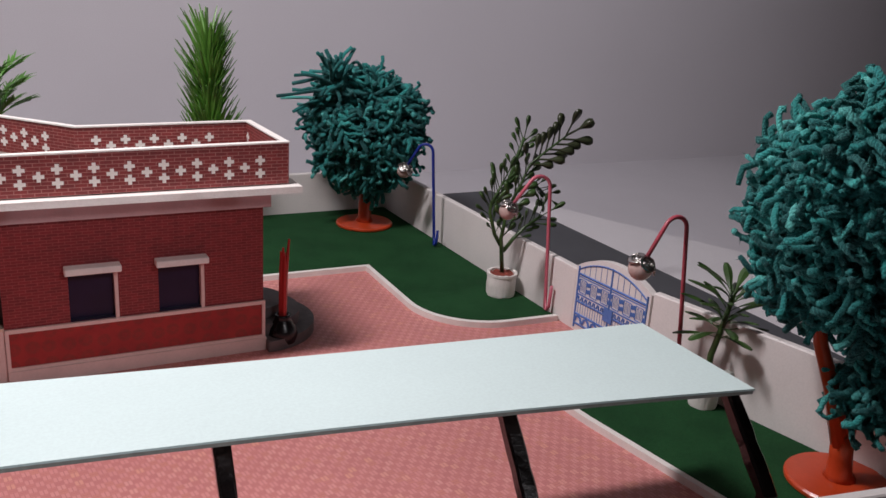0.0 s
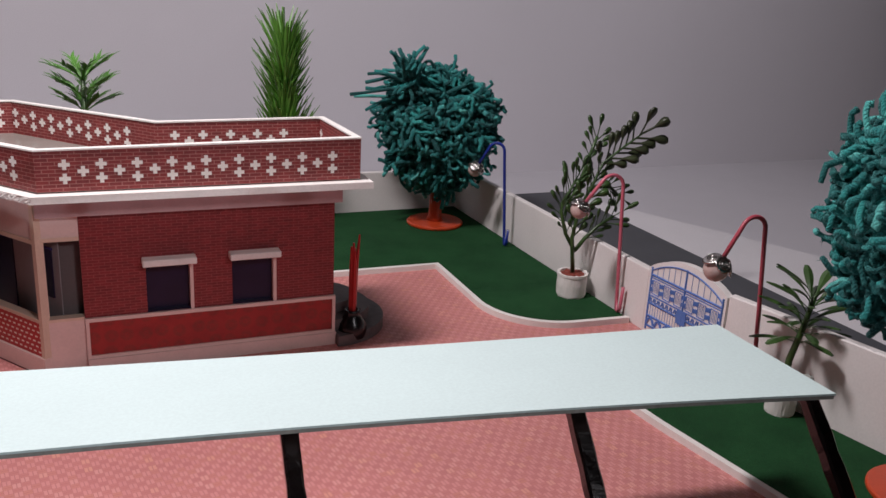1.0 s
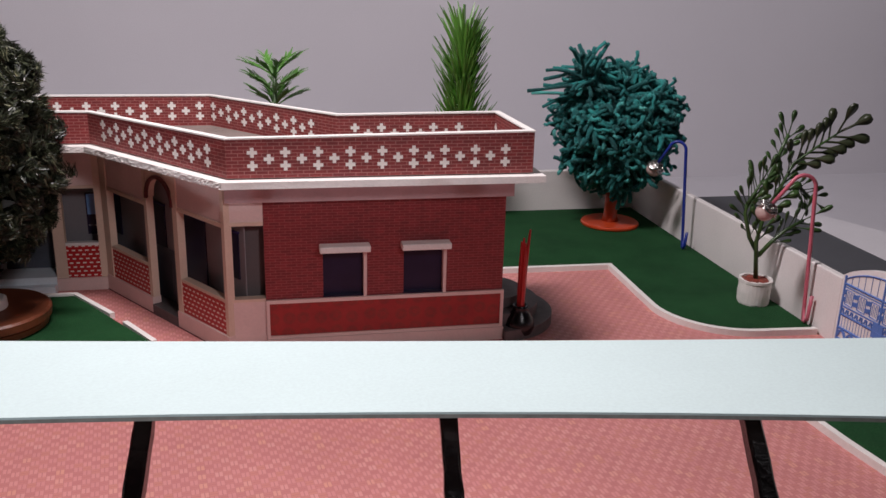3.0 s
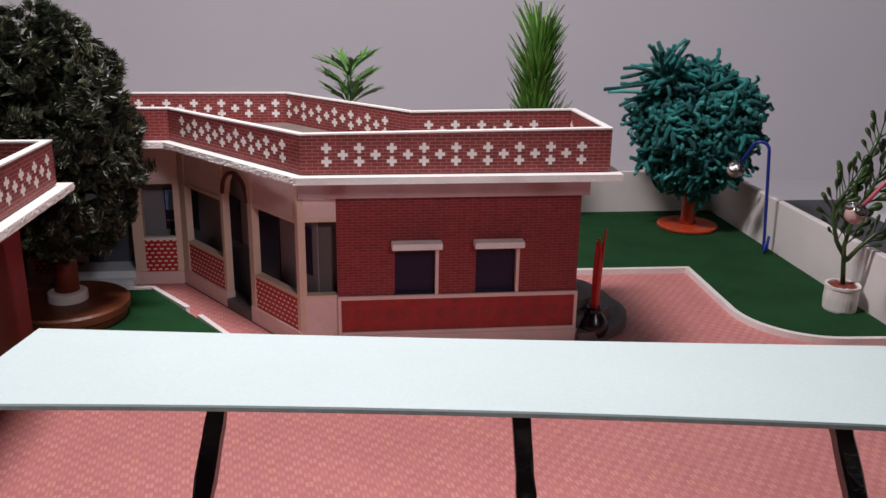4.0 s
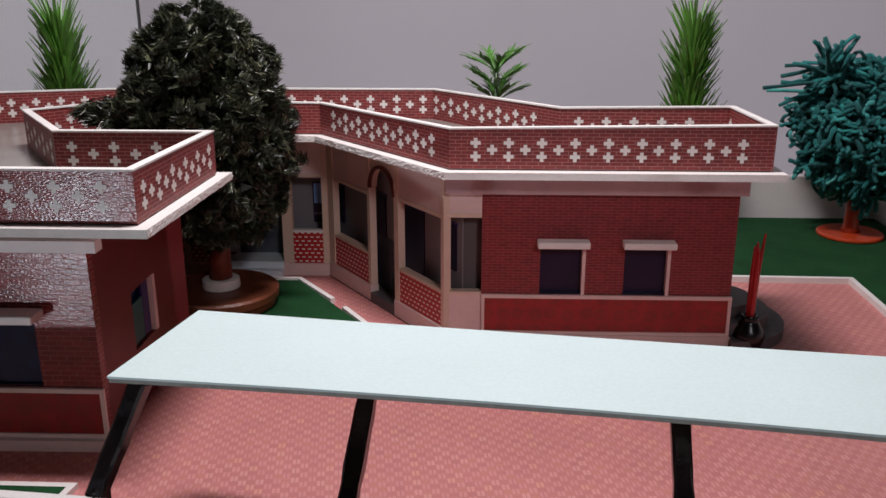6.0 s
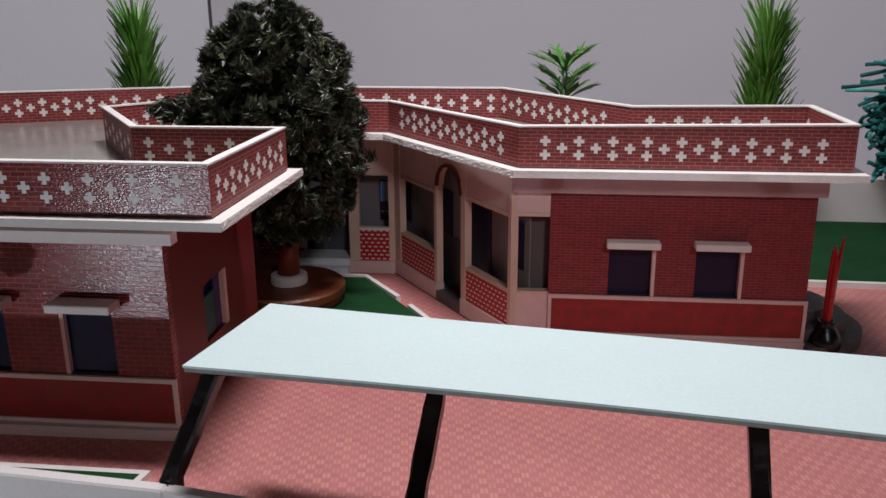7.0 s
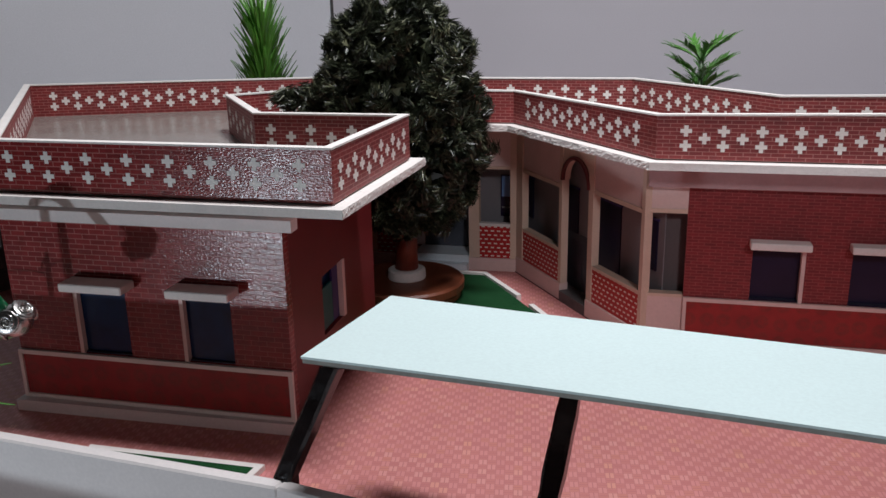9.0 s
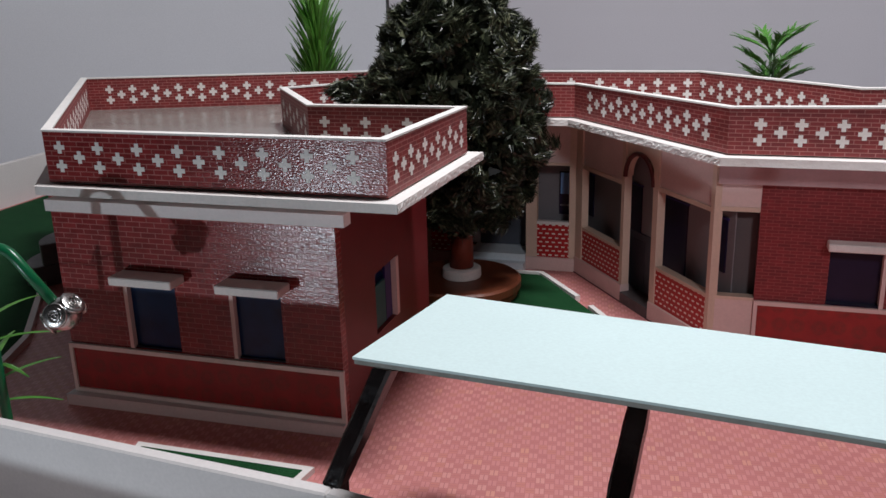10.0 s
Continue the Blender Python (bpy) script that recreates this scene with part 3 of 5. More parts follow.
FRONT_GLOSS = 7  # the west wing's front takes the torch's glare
CROSS_AT = {0: (0.081, 0.902), 2: (0.26, 0.905), 3: (0.17, 0.957), 4: (0.04, 0.91), 7: (0.05, 0.912), 13: (0.125, 0.885)}
CROSS_N = {0: 9, 1: 3, 2: 5, 3: 7, 4: 11, 5: 12, 6: 12, 7: 8, 8: 6, 9: 4, 10: 4, 11: 4, 13: 8}
for i in range(len(TOP)):
    j = (i + 1) % len(TOP)
    gloss = i == FRONT_GLOSS
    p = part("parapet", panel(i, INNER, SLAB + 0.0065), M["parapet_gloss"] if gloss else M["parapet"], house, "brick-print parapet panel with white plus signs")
    part("cap", panel(i, CAPI, 0, 0.0, 0.007, CAPO), M["slab"], p, "white foam cap")
    a, b = Vector(TOP[i][:2]), Vector(TOP[j][:2])
    n = CROSS_N.get(i, 0)
    d = (b - a).normalized()
    nrm = Vector((d.y, -d.x))
    ln = (b - a).length
    for k in range(2 * n - 1 if n else 0):
        s0, s1 = CROSS_AT.get(i, (0.09, 0.91))
        s = ln * (s0 + (s1 - s0) * k / (2 * n - 2))
        dz = 0.034 if i == FRONT_GLOSS else 0.030
        zs = (dz, -dz) if k % 2 == 0 else (0.0,)
        for face in (1, -1):
            for dz in zs:
                q = a + d * s + (nrm * 0.0002 if face > 0 else -nrm * 0.0282)
                ob = new("cross", cross_me)
                z = SLAB + (0.101 if i == FRONT_GLOSS else 0.092) + dz
                turn = Matrix((( -d.x * face * -1, 0, nrm.x * face, 0), (-d.y * face * -1, 0, nrm.y * face, 0), (0, 1, 0, 0), (0, 0, 0, 1)))
                ob.matrix_basis = Matrix.Translation((Vector((q.x, q.y, z)) * D) - wloc(p)) @ turn
                ob.parent = p

SL = offset(TOP, -0.05)
SL[1], SL[2] = (1.462, -0.05), (1.455, 0.67)
PIECES = ((0, 1, 2, 3), (0, 3, 4, 13), (13, 4, 5, 12), (12, 5, 6, 11), (11, 6, 7, 10), (10, 7, 8, 9))


def plate(poly, z0, z1):
    """Roof-shaped plate from the six convex bays."""
    bm = BM()
    lo = [bm.verts.new((x, y, z0)) for x, y in poly]
    hi = [bm.verts.new((x, y, z1)) for x, y in poly]
    n = len(poly)
    for q in PIECES:
        bm.faces.new([lo[k] for k in q][::-1])
        bm.faces.new([hi[k] for k in q])
    for k in range(n):
        j = (k + 1) % n
        bm.faces.new((lo[k], lo[j], hi[j], hi[k]))
    return bm


part("roof_slab", plate(SL, 0.873, SLAB), M["slab"], house, "white foam roof slab with rough cut edge")


def rough_edge(i, seed):
    """Crumbled foam along one edge of the slab: a torn face a hair proud of the cut."""
    rng = random.Random(seed)
    a, b = Vector(SL[i]), Vector(SL[(i + 1) % len(SL)])
    d = (b - a).normalized()
    nrm = Vector((d.y, -d.x))
    n = int((b - a).length / 0.011)
    bm = BM()
    rows = []
    for k in range(n + 1):
        p = a.lerp(b, k / n)
        col = []
        for q, z in enumerate((0.8735, 0.881, 0.889, 0.897, 0.9045)):
            out = 0.0008 + (rng.random() ** 2) * (0.0032 if 0 < q < 4 else 0.0015)
            col.append(bm.verts.new((p.x + nrm.x * out + d.x * rng.uniform(-0.003, 0.003), p.y + nrm.y * out + d.y * rng.uniform(-0.003, 0.003), z)))
        rows.append(col)
    for p, q in zip(rows, rows[1:]):
        for k in range(4):
            bm.faces.new((p[k], q[k], q[k + 1], p[k + 1]))
    return bm


for i in (13, 8, 12):
    part("rough_edge", rough_edge(i, i), M["slab"], house, "crumbled foam edge of the slab", smooth=False)
part("roof_floor", plate(offset(TOP, 0.020), SLAB + 0.0005, SLAB + 0.006), M["concrete"], house, "smooth brown-grey roof paper")


def hood(x0, x1, y, z, d=0.11, h=0.032):
    bm = BM()
    box(bm, x0, x1, y - d, y - 0.001, z, z + h)
    soften(bm, 0.004)
    return bm


def window(parent, x0, x1, y, z0, z1, jamb, h0, h1, depth, film, sink):
    """Opening in a front wall at y: dark film pane set back, a pale jamb and a white hood over it."""
    bm = BM()
    box(bm, x0, x1, y + sink, y + sink + 0.006, z0, z1)
    w = part("window", bm, film, parent, "dark film window pane")
    bm = BM()
    jx = (x0, x0 + 0.016) if jamb < 0 else (x1 - 0.016, x1)
    box(bm, jx[0], jx[1], y - 0.008, y + sink - 0.001, z0, z1)
    part("jamb", bm, M["pink"], w)
    bm = BM()
    box(bm, x0 - 0.002, x1 + 0.002, y + 0.004, y + sink, z0 - 0.004, z0 + 0.006)
    part("sill", bm, M["dark"], w)
    part("hood", hood(x0 + h0, x1 + h1, y, z1 - 0.006, depth), M["slab"], w, "white foam hood")


def band(parent, x0, x1, y, z0, z1, mat):
    """Printed plinth band in a pale frame."""
    bm = BM()
    box(bm, x0 + 0.012, x1 - 0.012, y - 0.006, y - 0.0005, z0 + 0.012, z1 - 0.012)
    part("band", bm, mat, parent, "dark red printed plinth band")
    for q in ((x0, x1, z1 - 0.012, z1 + 0.006), (x0, x1, z0 - 0.004, z0 + 0.012), (x0, x0 + 0.016, z0 + 0.012, z1 - 0.012), (x1 - 0.016, x1, z0 + 0.012, z1 - 0.012)):
        bm = BM()
        box(bm, q[0], q[1], y - 0.014, y - 0.0005, q[2], q[3])
        part("band_frame", bm, M["kerb"] if y < 0 else M["pink"], parent)


# east wing, front wall
YR = 0.16
bm = wall_bm(BM(), (0.15, YR), (1.333, YR), 0.045, 0.0, 0.867, [(0.276, 0.49, 0.268, 0.52), (0.673, 0.888, 0.268, 0.52)])
wall = part("front_wall", bm, M["brick_fine"], house, "dark red brick-print wall")
window(wall, 0.426, 0.64, YR, 0.268, 0.52, 1, -0.017, 0.012, 0.068, M["dark"], 0.03)
window(wall, 0.823, 1.038, YR, 0.268, 0.52, 1, -0.017, 0.012, 0.068, M["dark"], 0.03)
band(wall, 0.15, 1.34, YR, 0.07, 0.262, M["band"])
bm = BM()
box(bm, 0.15, 1.345, YR - 0.022, YR - 0.001, 0.0, 0.066)
part("plinth", bm, M["pink"], wall, "pale pink plinth strip")
bm = BM()
box(bm, -0.02, 1.36, YR - 0.045, YR - 0.001, 0.768, 0.842)
part("beam", bm, M["mauve"], house, "mauve beam under the roof slab")
bm = wall_bm(BM(), (1.333, YR), (1.333, 0.62), 0.045, 0.0, 0.867)
for v in bm.verts:
    if v.co.y < YR + 0.01:
        v.co.y = YR + 0.046
part("side_wall", bm, M["brick"], house, "dark red brick-print wall")
bm = wall_bm(BM(), (1.333, 0.62), (0.53, 0.62), 0.045, 0.0, 0.867)
part("back_wall", bm, M["brick"], house)
bm = wall_bm(BM(), (0.53, 0.62), (-0.15, 1.4), 0.045, 0.0, 0.867)
part("back_wall", bm, M["brick"], house)
bm = wall_bm(BM(), (-0.15, 1.4), (-1.9, 1.4), 0.045, 0.0, 0.867)
part("back_wall", bm, M["brick"], house)
bm = wall_bm(BM(), (-1.9, 1.4), (-3.42, 0.68), 0.045, 0.0, 0.867)
part("back_wall", bm, M["brick"], house)

# porch of the east wing: corner bay, then the slanted front with its arch
bm = BM()
box(bm, -0.022, 0.149, YR, YR + 0.04, 0.0, 0.262)
part("low_wall", bm, M["pink"], house, "pale pink low porch wall")
bm = BM()
box(bm, -0.022, 0.149, YR - 0.004, YR + 0.044, 0.263, 0.277)
part("low_wall_cap", bm, M["cream"], house)
bm = BM()
box(bm, -0.022, 0.149, YR, YR + 0.04, 0.655, 0.774)
part("lintel", bm, M["pink"], house, "pale pink lintel")
bm = BM()
box(bm, -0.022, 0.149, YR - 0.004, YR - 0.0005, 0.645, 0.664)
part("lintel_strip", bm, M["cream"], house)

PA, PB = (-0.035, YR), (-0.738, 1.168)  # foot line of the slanted porch
pm, pl = along(PB, PA)


def porch_box(name, s0, s1, z0, z1, mat, label="", d0=0.0, d1=0.035, parent=None):
    """A piece of the slanted porch; s runs from the house corner, d inwards."""
    bm = BM()
    box(bm, pl - s1, pl - s0, d0, d1, z0, z1, pm)
    return part(name, bm, mat, parent or house, label)


A0, A1 = 0.4505, 0.7095  # the arched doorway
for s0, s1 in ((-0.02, A0 - 0.0005), (A1 + 0.0005, 1.225)):
    porch_box("plinth", s0, s1, 0.0, 0.092, M["pink"], "pale plinth strip", -0.012, 0.038)
    porch_box("plinth_line", s0, s1, 0.0, 0.006, M["plum"], "thin dark plum line along the paving", -0.0145, -0.0125)
for s0, s1 in ((-0.018, 0.007), (0.408, A0), (A1, 0.738), (1.156, 1.226)):
    porch_box("column", s0, s1, 0.0925, 0.866, M["cream"], "square cream column", -0.006, 0.034)
for s0, s1, zs in ((0.0075, 0.4075, 0.637), (0.7385, 1.1555, 0.600)):
    porch_box("lattice_panel", s0, s1, 0.0925, 0.262, M["lattice"], "red panel with white lattice print")
    porch_box("rail", s0, s1, 0.2625, 0.278, M["cream"], "cream rail", -0.004, 0.04)
    porch_box("lintel", s0, s1, zs + 0.0205, 0.866, M["pink"], "pale pink lintel", 0.002, 0.04)
    porch_box("lintel_strip", s0, s1, zs, zs + 0.02, M["cream"], "cream strip", -0.003, 0.042)
# arch head between the two middle columns
zc = 0.648
bm = BM()
r = (A1 - A0) / 2
mid = (A0 + A1) / 2
curve = [(mid - r * math.cos(math.pi * k / 18), zc + r * math.sin(math.pi * k / 18)) for k in range(19)]
for (s0, z0), (s1, z1) in zip(curve, curve[1:]):
    vs = [bm.verts.new(pm @ Vector((pl - s, dd, z))) for dd in (0.002, 0.04) for s, z in ((s0, z0), (s1, z1), (s1, 0.866), (s0, 0.866))]
    for q in ((0, 1, 2, 3), (7, 6, 5, 4), (0, 4, 5, 1)):
        bm.faces.new([vs[k] for k in q])
bmesh.ops.remove_doubles(bm, verts=bm.verts[:], dist=0.0001)
bmesh.ops.recalc_face_normals(bm, faces=bm.faces[:])
part("arch_head", bm, M["cream"], house, "cream wall over the arch")
bm = BM()
tube(bm, [pm @ Vector((pl - s, -0.004, z)) for s, z in curve], 0.0115, 8)
part("arch_trim", bm, M["plum"], house, "dark red arch moulding")
porch_box("door_step", A0 + 0.001, A1 - 0.001, 0.0, 0.055, M["step"], "grey threshold", -0.014, 0.0395)
porch_box("porch_floor", -0.02, 1.30, 0.0, 0.05, M["step"], "dark grey porch floor", 0.04, 0.0985)
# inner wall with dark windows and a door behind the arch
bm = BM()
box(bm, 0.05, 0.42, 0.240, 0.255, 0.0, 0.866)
part("inner_wall", bm, M["inner_shaded"], house, "corner bay's inner wall, coloured darker for shade")
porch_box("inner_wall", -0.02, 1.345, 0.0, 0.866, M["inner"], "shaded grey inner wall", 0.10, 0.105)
door = porch_box("inner_door", 0.60, 0.846, 0.0505, 0.348, M["slate"], "dark slate inner door", 0.0925, 0.0995)
porch_box("door_panel", 0.66, 0.82, 0.09, 0.31, M["slate"], "raised slate door panel", 0.0905, 0.092, door)
for s0, s1, z0, z1 in ((0.318, 0.533, 0.232, 0.58), (1.215, 1.308, 0.31, 0.538), (0.713, 0.842, 0.3495, 0.582), (0.025, 0.113, 0.352, 0.585)):
    win = porch_box("inner_window", s0, s1, z0, z1, M["dark"], "dark window in the porch", 0.0935, 0.0995)
    porch_box("window_frame", s0 - 0.006, s1 + 0.006, z1 + 0.0005, z1 + 0.009, M["indigo"], "", 0.0915, 0.0995, win)

# centre front, behind the tree
YC, YI = 1.168, 1.335
FLOOR = 0.075


def front_box(name, x0, x1, y0, y1, z0, z1, mat, label="", parent=None):
    bm = BM()
    box(bm, x0, x1, y0, y1, z0, z1)
    return part(name, bm, mat, parent or house, label)


for x0, x1 in ((-0.778, -0.7425), (-1.019, -0.957), (-1.455, -1.41), (-1.62, -1.58)):
    front_box("column", x0, x1, YC - 0.004, YC + 0.04, FLOOR + 0.0005, 0.866, M["cream"], "square cream column")
for x0, x1 in ((-0.9565, -0.7785), (-1.5795, -1.4555)):
    front_box("lattice_panel", x0, x1, YC, YC + 0.03, FLOOR + 0.0005, 0.266, M["lattice"], "red panel with white lattice print")
    front_box("rail", x0, x1, YC - 0.004, YC + 0.034, 0.2665, 0.282, M["card"], "white rail")
    front_box("lintel", x0, x1, YC, YC + 0.03, 0.617, 0.866, M["pink"], "pale pink lintel")
    front_box("lintel_strip", x0, x1, YC - 0.004, YC + 0.034, 0.60, 0.6165, M["cream"], "cream strip")
front_box("plinth", -1.72, -1.3455, YC - 0.012, YC + 0.16, 0.0, FLOOR, M["pink"], "pale plinth strip")
front_box("plinth", -1.0195, -0.745, YC - 0.012, YC + 0.16, 0.0, FLOOR, M["pink"], "pale plinth strip")
front_box("entrance_floor", -1.345, -1.02, YC - 0.02, YI - 0.008, 0.0, 0.088, M["pale"], "pale blue-white entrance floor")
front_box("entrance_step", -1.345, -1.02, YC - 0.075, YC - 0.0205, 0.0, 0.048, M["pale"], "pale blue-white entrance step")
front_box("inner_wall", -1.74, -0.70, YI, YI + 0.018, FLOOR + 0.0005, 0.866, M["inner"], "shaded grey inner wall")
slate_door = front_box("door", -1.324, -1.0, YI - 0.0075, YI - 0.0005, 0.0885, 0.64, M["slate"], "large dark slate door")
for x0 in (-1.30, -1.155):
    front_box("door_leaf", x0, x0 + 0.125, YI - 0.0095, YI - 0.008, 0.11, 0.60, M["slate"], "", slate_door)
front_box("door_jamb", -1.392, -1.3245, YI - 0.0075, YI - 0.0005, 0.0885, 0.64, M["pale"], "pale door jamb")
win = front_box("inner_window", -0.860, -0.797, YI - 0.0065, YI - 0.0005, 0.286, 0.535, M["dark"], "dark window in the porch")
front_box("pane", -0.853, -0.806, YI - 0.0085, YI - 0.007, 0.405, 0.528, M["sky"], "pale blue pane", win)
front_box("glazing_bar", -0.853, -0.806, YI - 0.0085, YI - 0.007, 0.335, 0.345, M["inner"], "", win)

# west wing
YL = -0.86
XL0, XL1 = -2.43, -1.272
bm = wall_bm(BM(), (XL0, YL), (XL1, YL), 0.045, 0.0, 0.867, [(0.28, 0.50, 0.255, 0.545), (0.728, 0.932, 0.255, 0.545)])
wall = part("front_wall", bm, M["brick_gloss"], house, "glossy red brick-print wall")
window(wall, -2.15, -1.93, YL, 0.255, 0.545, -1, 0.006, 0.048, 0.095, M["navy"], 0.016)
window(wall, -1.702, -1.498, YL, 0.255, 0.545, -1, -0.004, 0.042, 0.095, M["navy"], 0.016)
band(wall, XL0 - 0.005, XL1 + 0.005, YL, 0.05, 0.245, M["band"])
bm = BM()
prism(bm, [(XL0 - 0.02, YL - 0.05), (XL1 + 0.004, YL - 0.034), (XL1 + 0.004, YL - 0.001), (XL0 - 0.02, YL - 0.001)], 0.0, 0.0455)
part("plinth", bm, M["card"], wall, "white plinth strip")
bm = BM()
box(bm, -2.40, -1.21, YL - 0.06, YL - 0.001, 0.80, 0.843)
part("beam", bm, M["card"], house, "white beam under the roof slab")
bm = wall_bm(BM(), (XL1, YL + 0.0455), (XL1, 0.15), 0.045, 0.0, 0.867, [(0.30, 0.56, 0.25, 0.50)])
west_side = part("side_wall", bm, M["redpaper"], house, "plain dark red side wall")
bm = BM()
box(bm, XL1 - 0.04, XL1 - 0.034, YL + 0.346, YL + 0.605, 0.25, 0.50)
w = part("window", bm, M["navy"], west_side, "dark film window pane")
bm = BM()
box(bm, XL1 - 0.033, XL1 + 0.006, YL + 0.568, YL + 0.598, 0.25, 0.50)
part("jamb", bm, M["pink"], w)
bm = wall_bm(BM(), (XL1 - 0.0455, 0.15), (-1.75, 0.15), 0.045, 0.0, 0.867)
part("side_wall", bm, M["redpaper"], house)
bm = wall_bm(BM(), (-1.75, 0.1955), (-1.75, 1.30), 0.045, 0.0, 0.867)
part("side_wall", bm, M["redpaper"], house)
bm = wall_bm(BM(), (-3.42, 0.62), (XL0, YL + 0.0455), 0.045, 0.0, 0.867)
part("side_wall", bm, M["brick"], house)

# ---- gate ----
gate = thing("gate", 3.06, -0.46, 0.0, "white arched gate panel with blue printed grille", "gate")
G0, G1 = -0.158, -0.782  # along y


def gz(s):
    """Top of the white panel along the gate, s from 0 to 1."""
    return 0.38 + 0.088 * math.sin(math.pi * s) ** 0.8 + 0.042 * s


bm = BM()
N = 20
ring = []
for i in range(N + 1):
    s = i / N
    y = G0 + (G1 - G0) * s
    ring.append([bm.verts.new(v) for v in ((3.055, y, -0.012), (3.055, y, gz(s)), (3.095, y, gz(s)), (3.095, y, -0.012))])
for a, b in zip(ring, ring[1:]):
    for k in range(4):
        bm.faces.new((a[k], b[k], b[(k + 1) % 4], a[(k + 1) % 4]))
bm.faces.new(ring[0][::-1])
bm.faces.new(ring[-1])
bmesh.ops.recalc_face_normals(bm, faces=bm.faces[:])
part("panel", bm, M["card"], gate, "white arched card panel")


def gate_bar(name, pts, w):
    """A flat printed bar on the panel: pts are (s, z)."""
    bm = BM()
    tube(bm, [(3.0535, G0 + (G1 - G0) * s, z) for s, z in pts], w, 4)
    part(name, bm, M["blue"], gate, "blue printed bar")


def gi(s):
    """Top bar of the printed grille along the gate."""
    return 0.34 + 0.02 * s + 0.105 * math.sin(math.pi * s) ** 0.7


def level(z):
    """A printed line along the gate, rising a little towards its far post."""
    return [(0.04, z), (0.96, z + 0.02)]


gate_bar("top_bar", [(0.04 + 0.92 * k / 20, gi(0.04 + 0.92 * k / 20)) for k in range(21)], 0.0046)
for s, top in ((0.04, 0.385), (0.5, gi(0.5) + 0.006), (0.965, 0.41)):
    gate_bar("stile", [(s, 0.02), (s, top)], 0.0068)
for z, w in ((0.342, 0.0062), (0.326, 0.003), (0.222, 0.004), (0.178, 0.006), (0.104, 0.0062), (0.045, 0.006)):
    gate_bar("rail", level(z), w)
for k in range(1, 12):
    s = 0.04 + 0.92 * k / 12
    if k != 6:
        gate_bar("upright", [(s, 0.342 + 0.02 * s), (s, gi(s))], 0.0016)
for k in range(1, 26):
    s = 0.04 + 0.92 * k / 26
    gate_bar("upright", [(s, 0.104 + 0.02 * s), (s, 0.178 + 0.02 * s)], 0.0015)
for k in range(6):  # three framed fields in each wing, with knots between them
    s = 0.04 + 0.46 * (k % 3 + 0.5) / 3 + (0.46 if k > 2 else 0)
    c = 0.275 + 0.02 * s
    gate_bar("field_frame", [(s - 0.046, c - 0.040), (s - 0.046, c + 0.038), (s + 0.046, c + 0.038), (s + 0.046, c - 0.040), (s - 0.046, c - 0.040)], 0.0034)
    for e in (-0.018, 0.018):
        gate_bar("loop", [(s + e - 0.009, c - 0.030), (s + e - 0.009, c + 0.022), (s + e, c + 0.032), (s + e + 0.009, c + 0.022), (s + e + 0.009, c - 0.030)], 0.0017)
    for e, z in ((-0.064, 0.022), (-0.064, -0.018), (0.064, 0.022), (0.064, -0.018)):
        gate_bar("knot", [(s + e + 0.008 * math.cos(q * math.tau / 6), c + z + 0.012 * math.sin(q * math.tau / 6)) for q in range(7)], 0.0044)
for k in range(16):  # running scrolls below them
    s = 0.065 + 0.87 * k / 15
    c = 0.198 + 0.02 * s
    gate_bar("scroll", [(s - 0.020, c - 0.009), (s - 0.007, c + 0.013), (s + 0.008, c + 0.011), (s + 0.008, c - 0.008), (s + 0.022, c - 0.010)], 0.0050)
for k in range(8):  # solid arches along the foot
    s = 0.04 + 0.92 * (k + 0.5) / 8
    gate_bar("foot_arch", [(s - 0.05, 0.060), (s - 0.03, 0.085 + 0.02 * s), (s, 0.095 + 0.02 * s), (s + 0.03, 0.085 + 0.02 * s), (s + 0.05, 0.060)], 0.0085)
bm = BM()
box(bm, 3.0485, 3.0545, G0 + (G1 - G0) * 0.56, G0 + (G1 - G0) * 0.44, 0.155, 0.232)
part("lock_plate", bm, M["blue"], gate, "solid blue lock plate")

# ---- street lamps ----
def bell(parent, c, d, r, bead, tip):
    """A bead with a cap of spiral petals; d points up its stem, tip turns the petals outwards."""
    c, d = Vector(c), Vector(d).normalized()
    rot = d.to_track_quat("Z", "Y").to_matrix().to_4x4()
    rot.translation = c
    bm = BM()
    bmesh.ops.create_uvsphere(bm, u_segments=20, v_segments=14, radius=r, matrix=rot)
    part("bulb", bm, bead, parent, "round glossy bead", smooth=True)
    for k in range(5):
        a = k * math.tau / 5 + 0.3
        m = rot @ Matrix.Rotation(a, 4, "Z") @ Matrix.Rotation(radians(tip), 4, "Y") @ Matrix.Translation((0, 0, r * 1.04))
        bm = BM()
        lathe(bm, 0, 0, [(r * 0.66, -0.10 * r), (r * 0.76, -0.02 * r), (r * 0.66, 0.07 * r), (r * 0.2, 0.03 * r)], 16)
        for v in bm.verts:
            v.co = m @ v.co
        petal = part("petal", bm, M["silver"], parent, "silver petal with a raised spiral", smooth=True)
        bm = BM()
        tube(bm, [m @ Vector((r * (0.06 + 0.44 * q / 24) * math.cos(q * 0.62), r * (0.06 + 0.44 * q / 24) * math.sin(q * 0.62), 0.08 * r)) for q in range(25)], r * 0.06, 5)
        part("spiral", bm, M["silver"], petal, smooth=True)


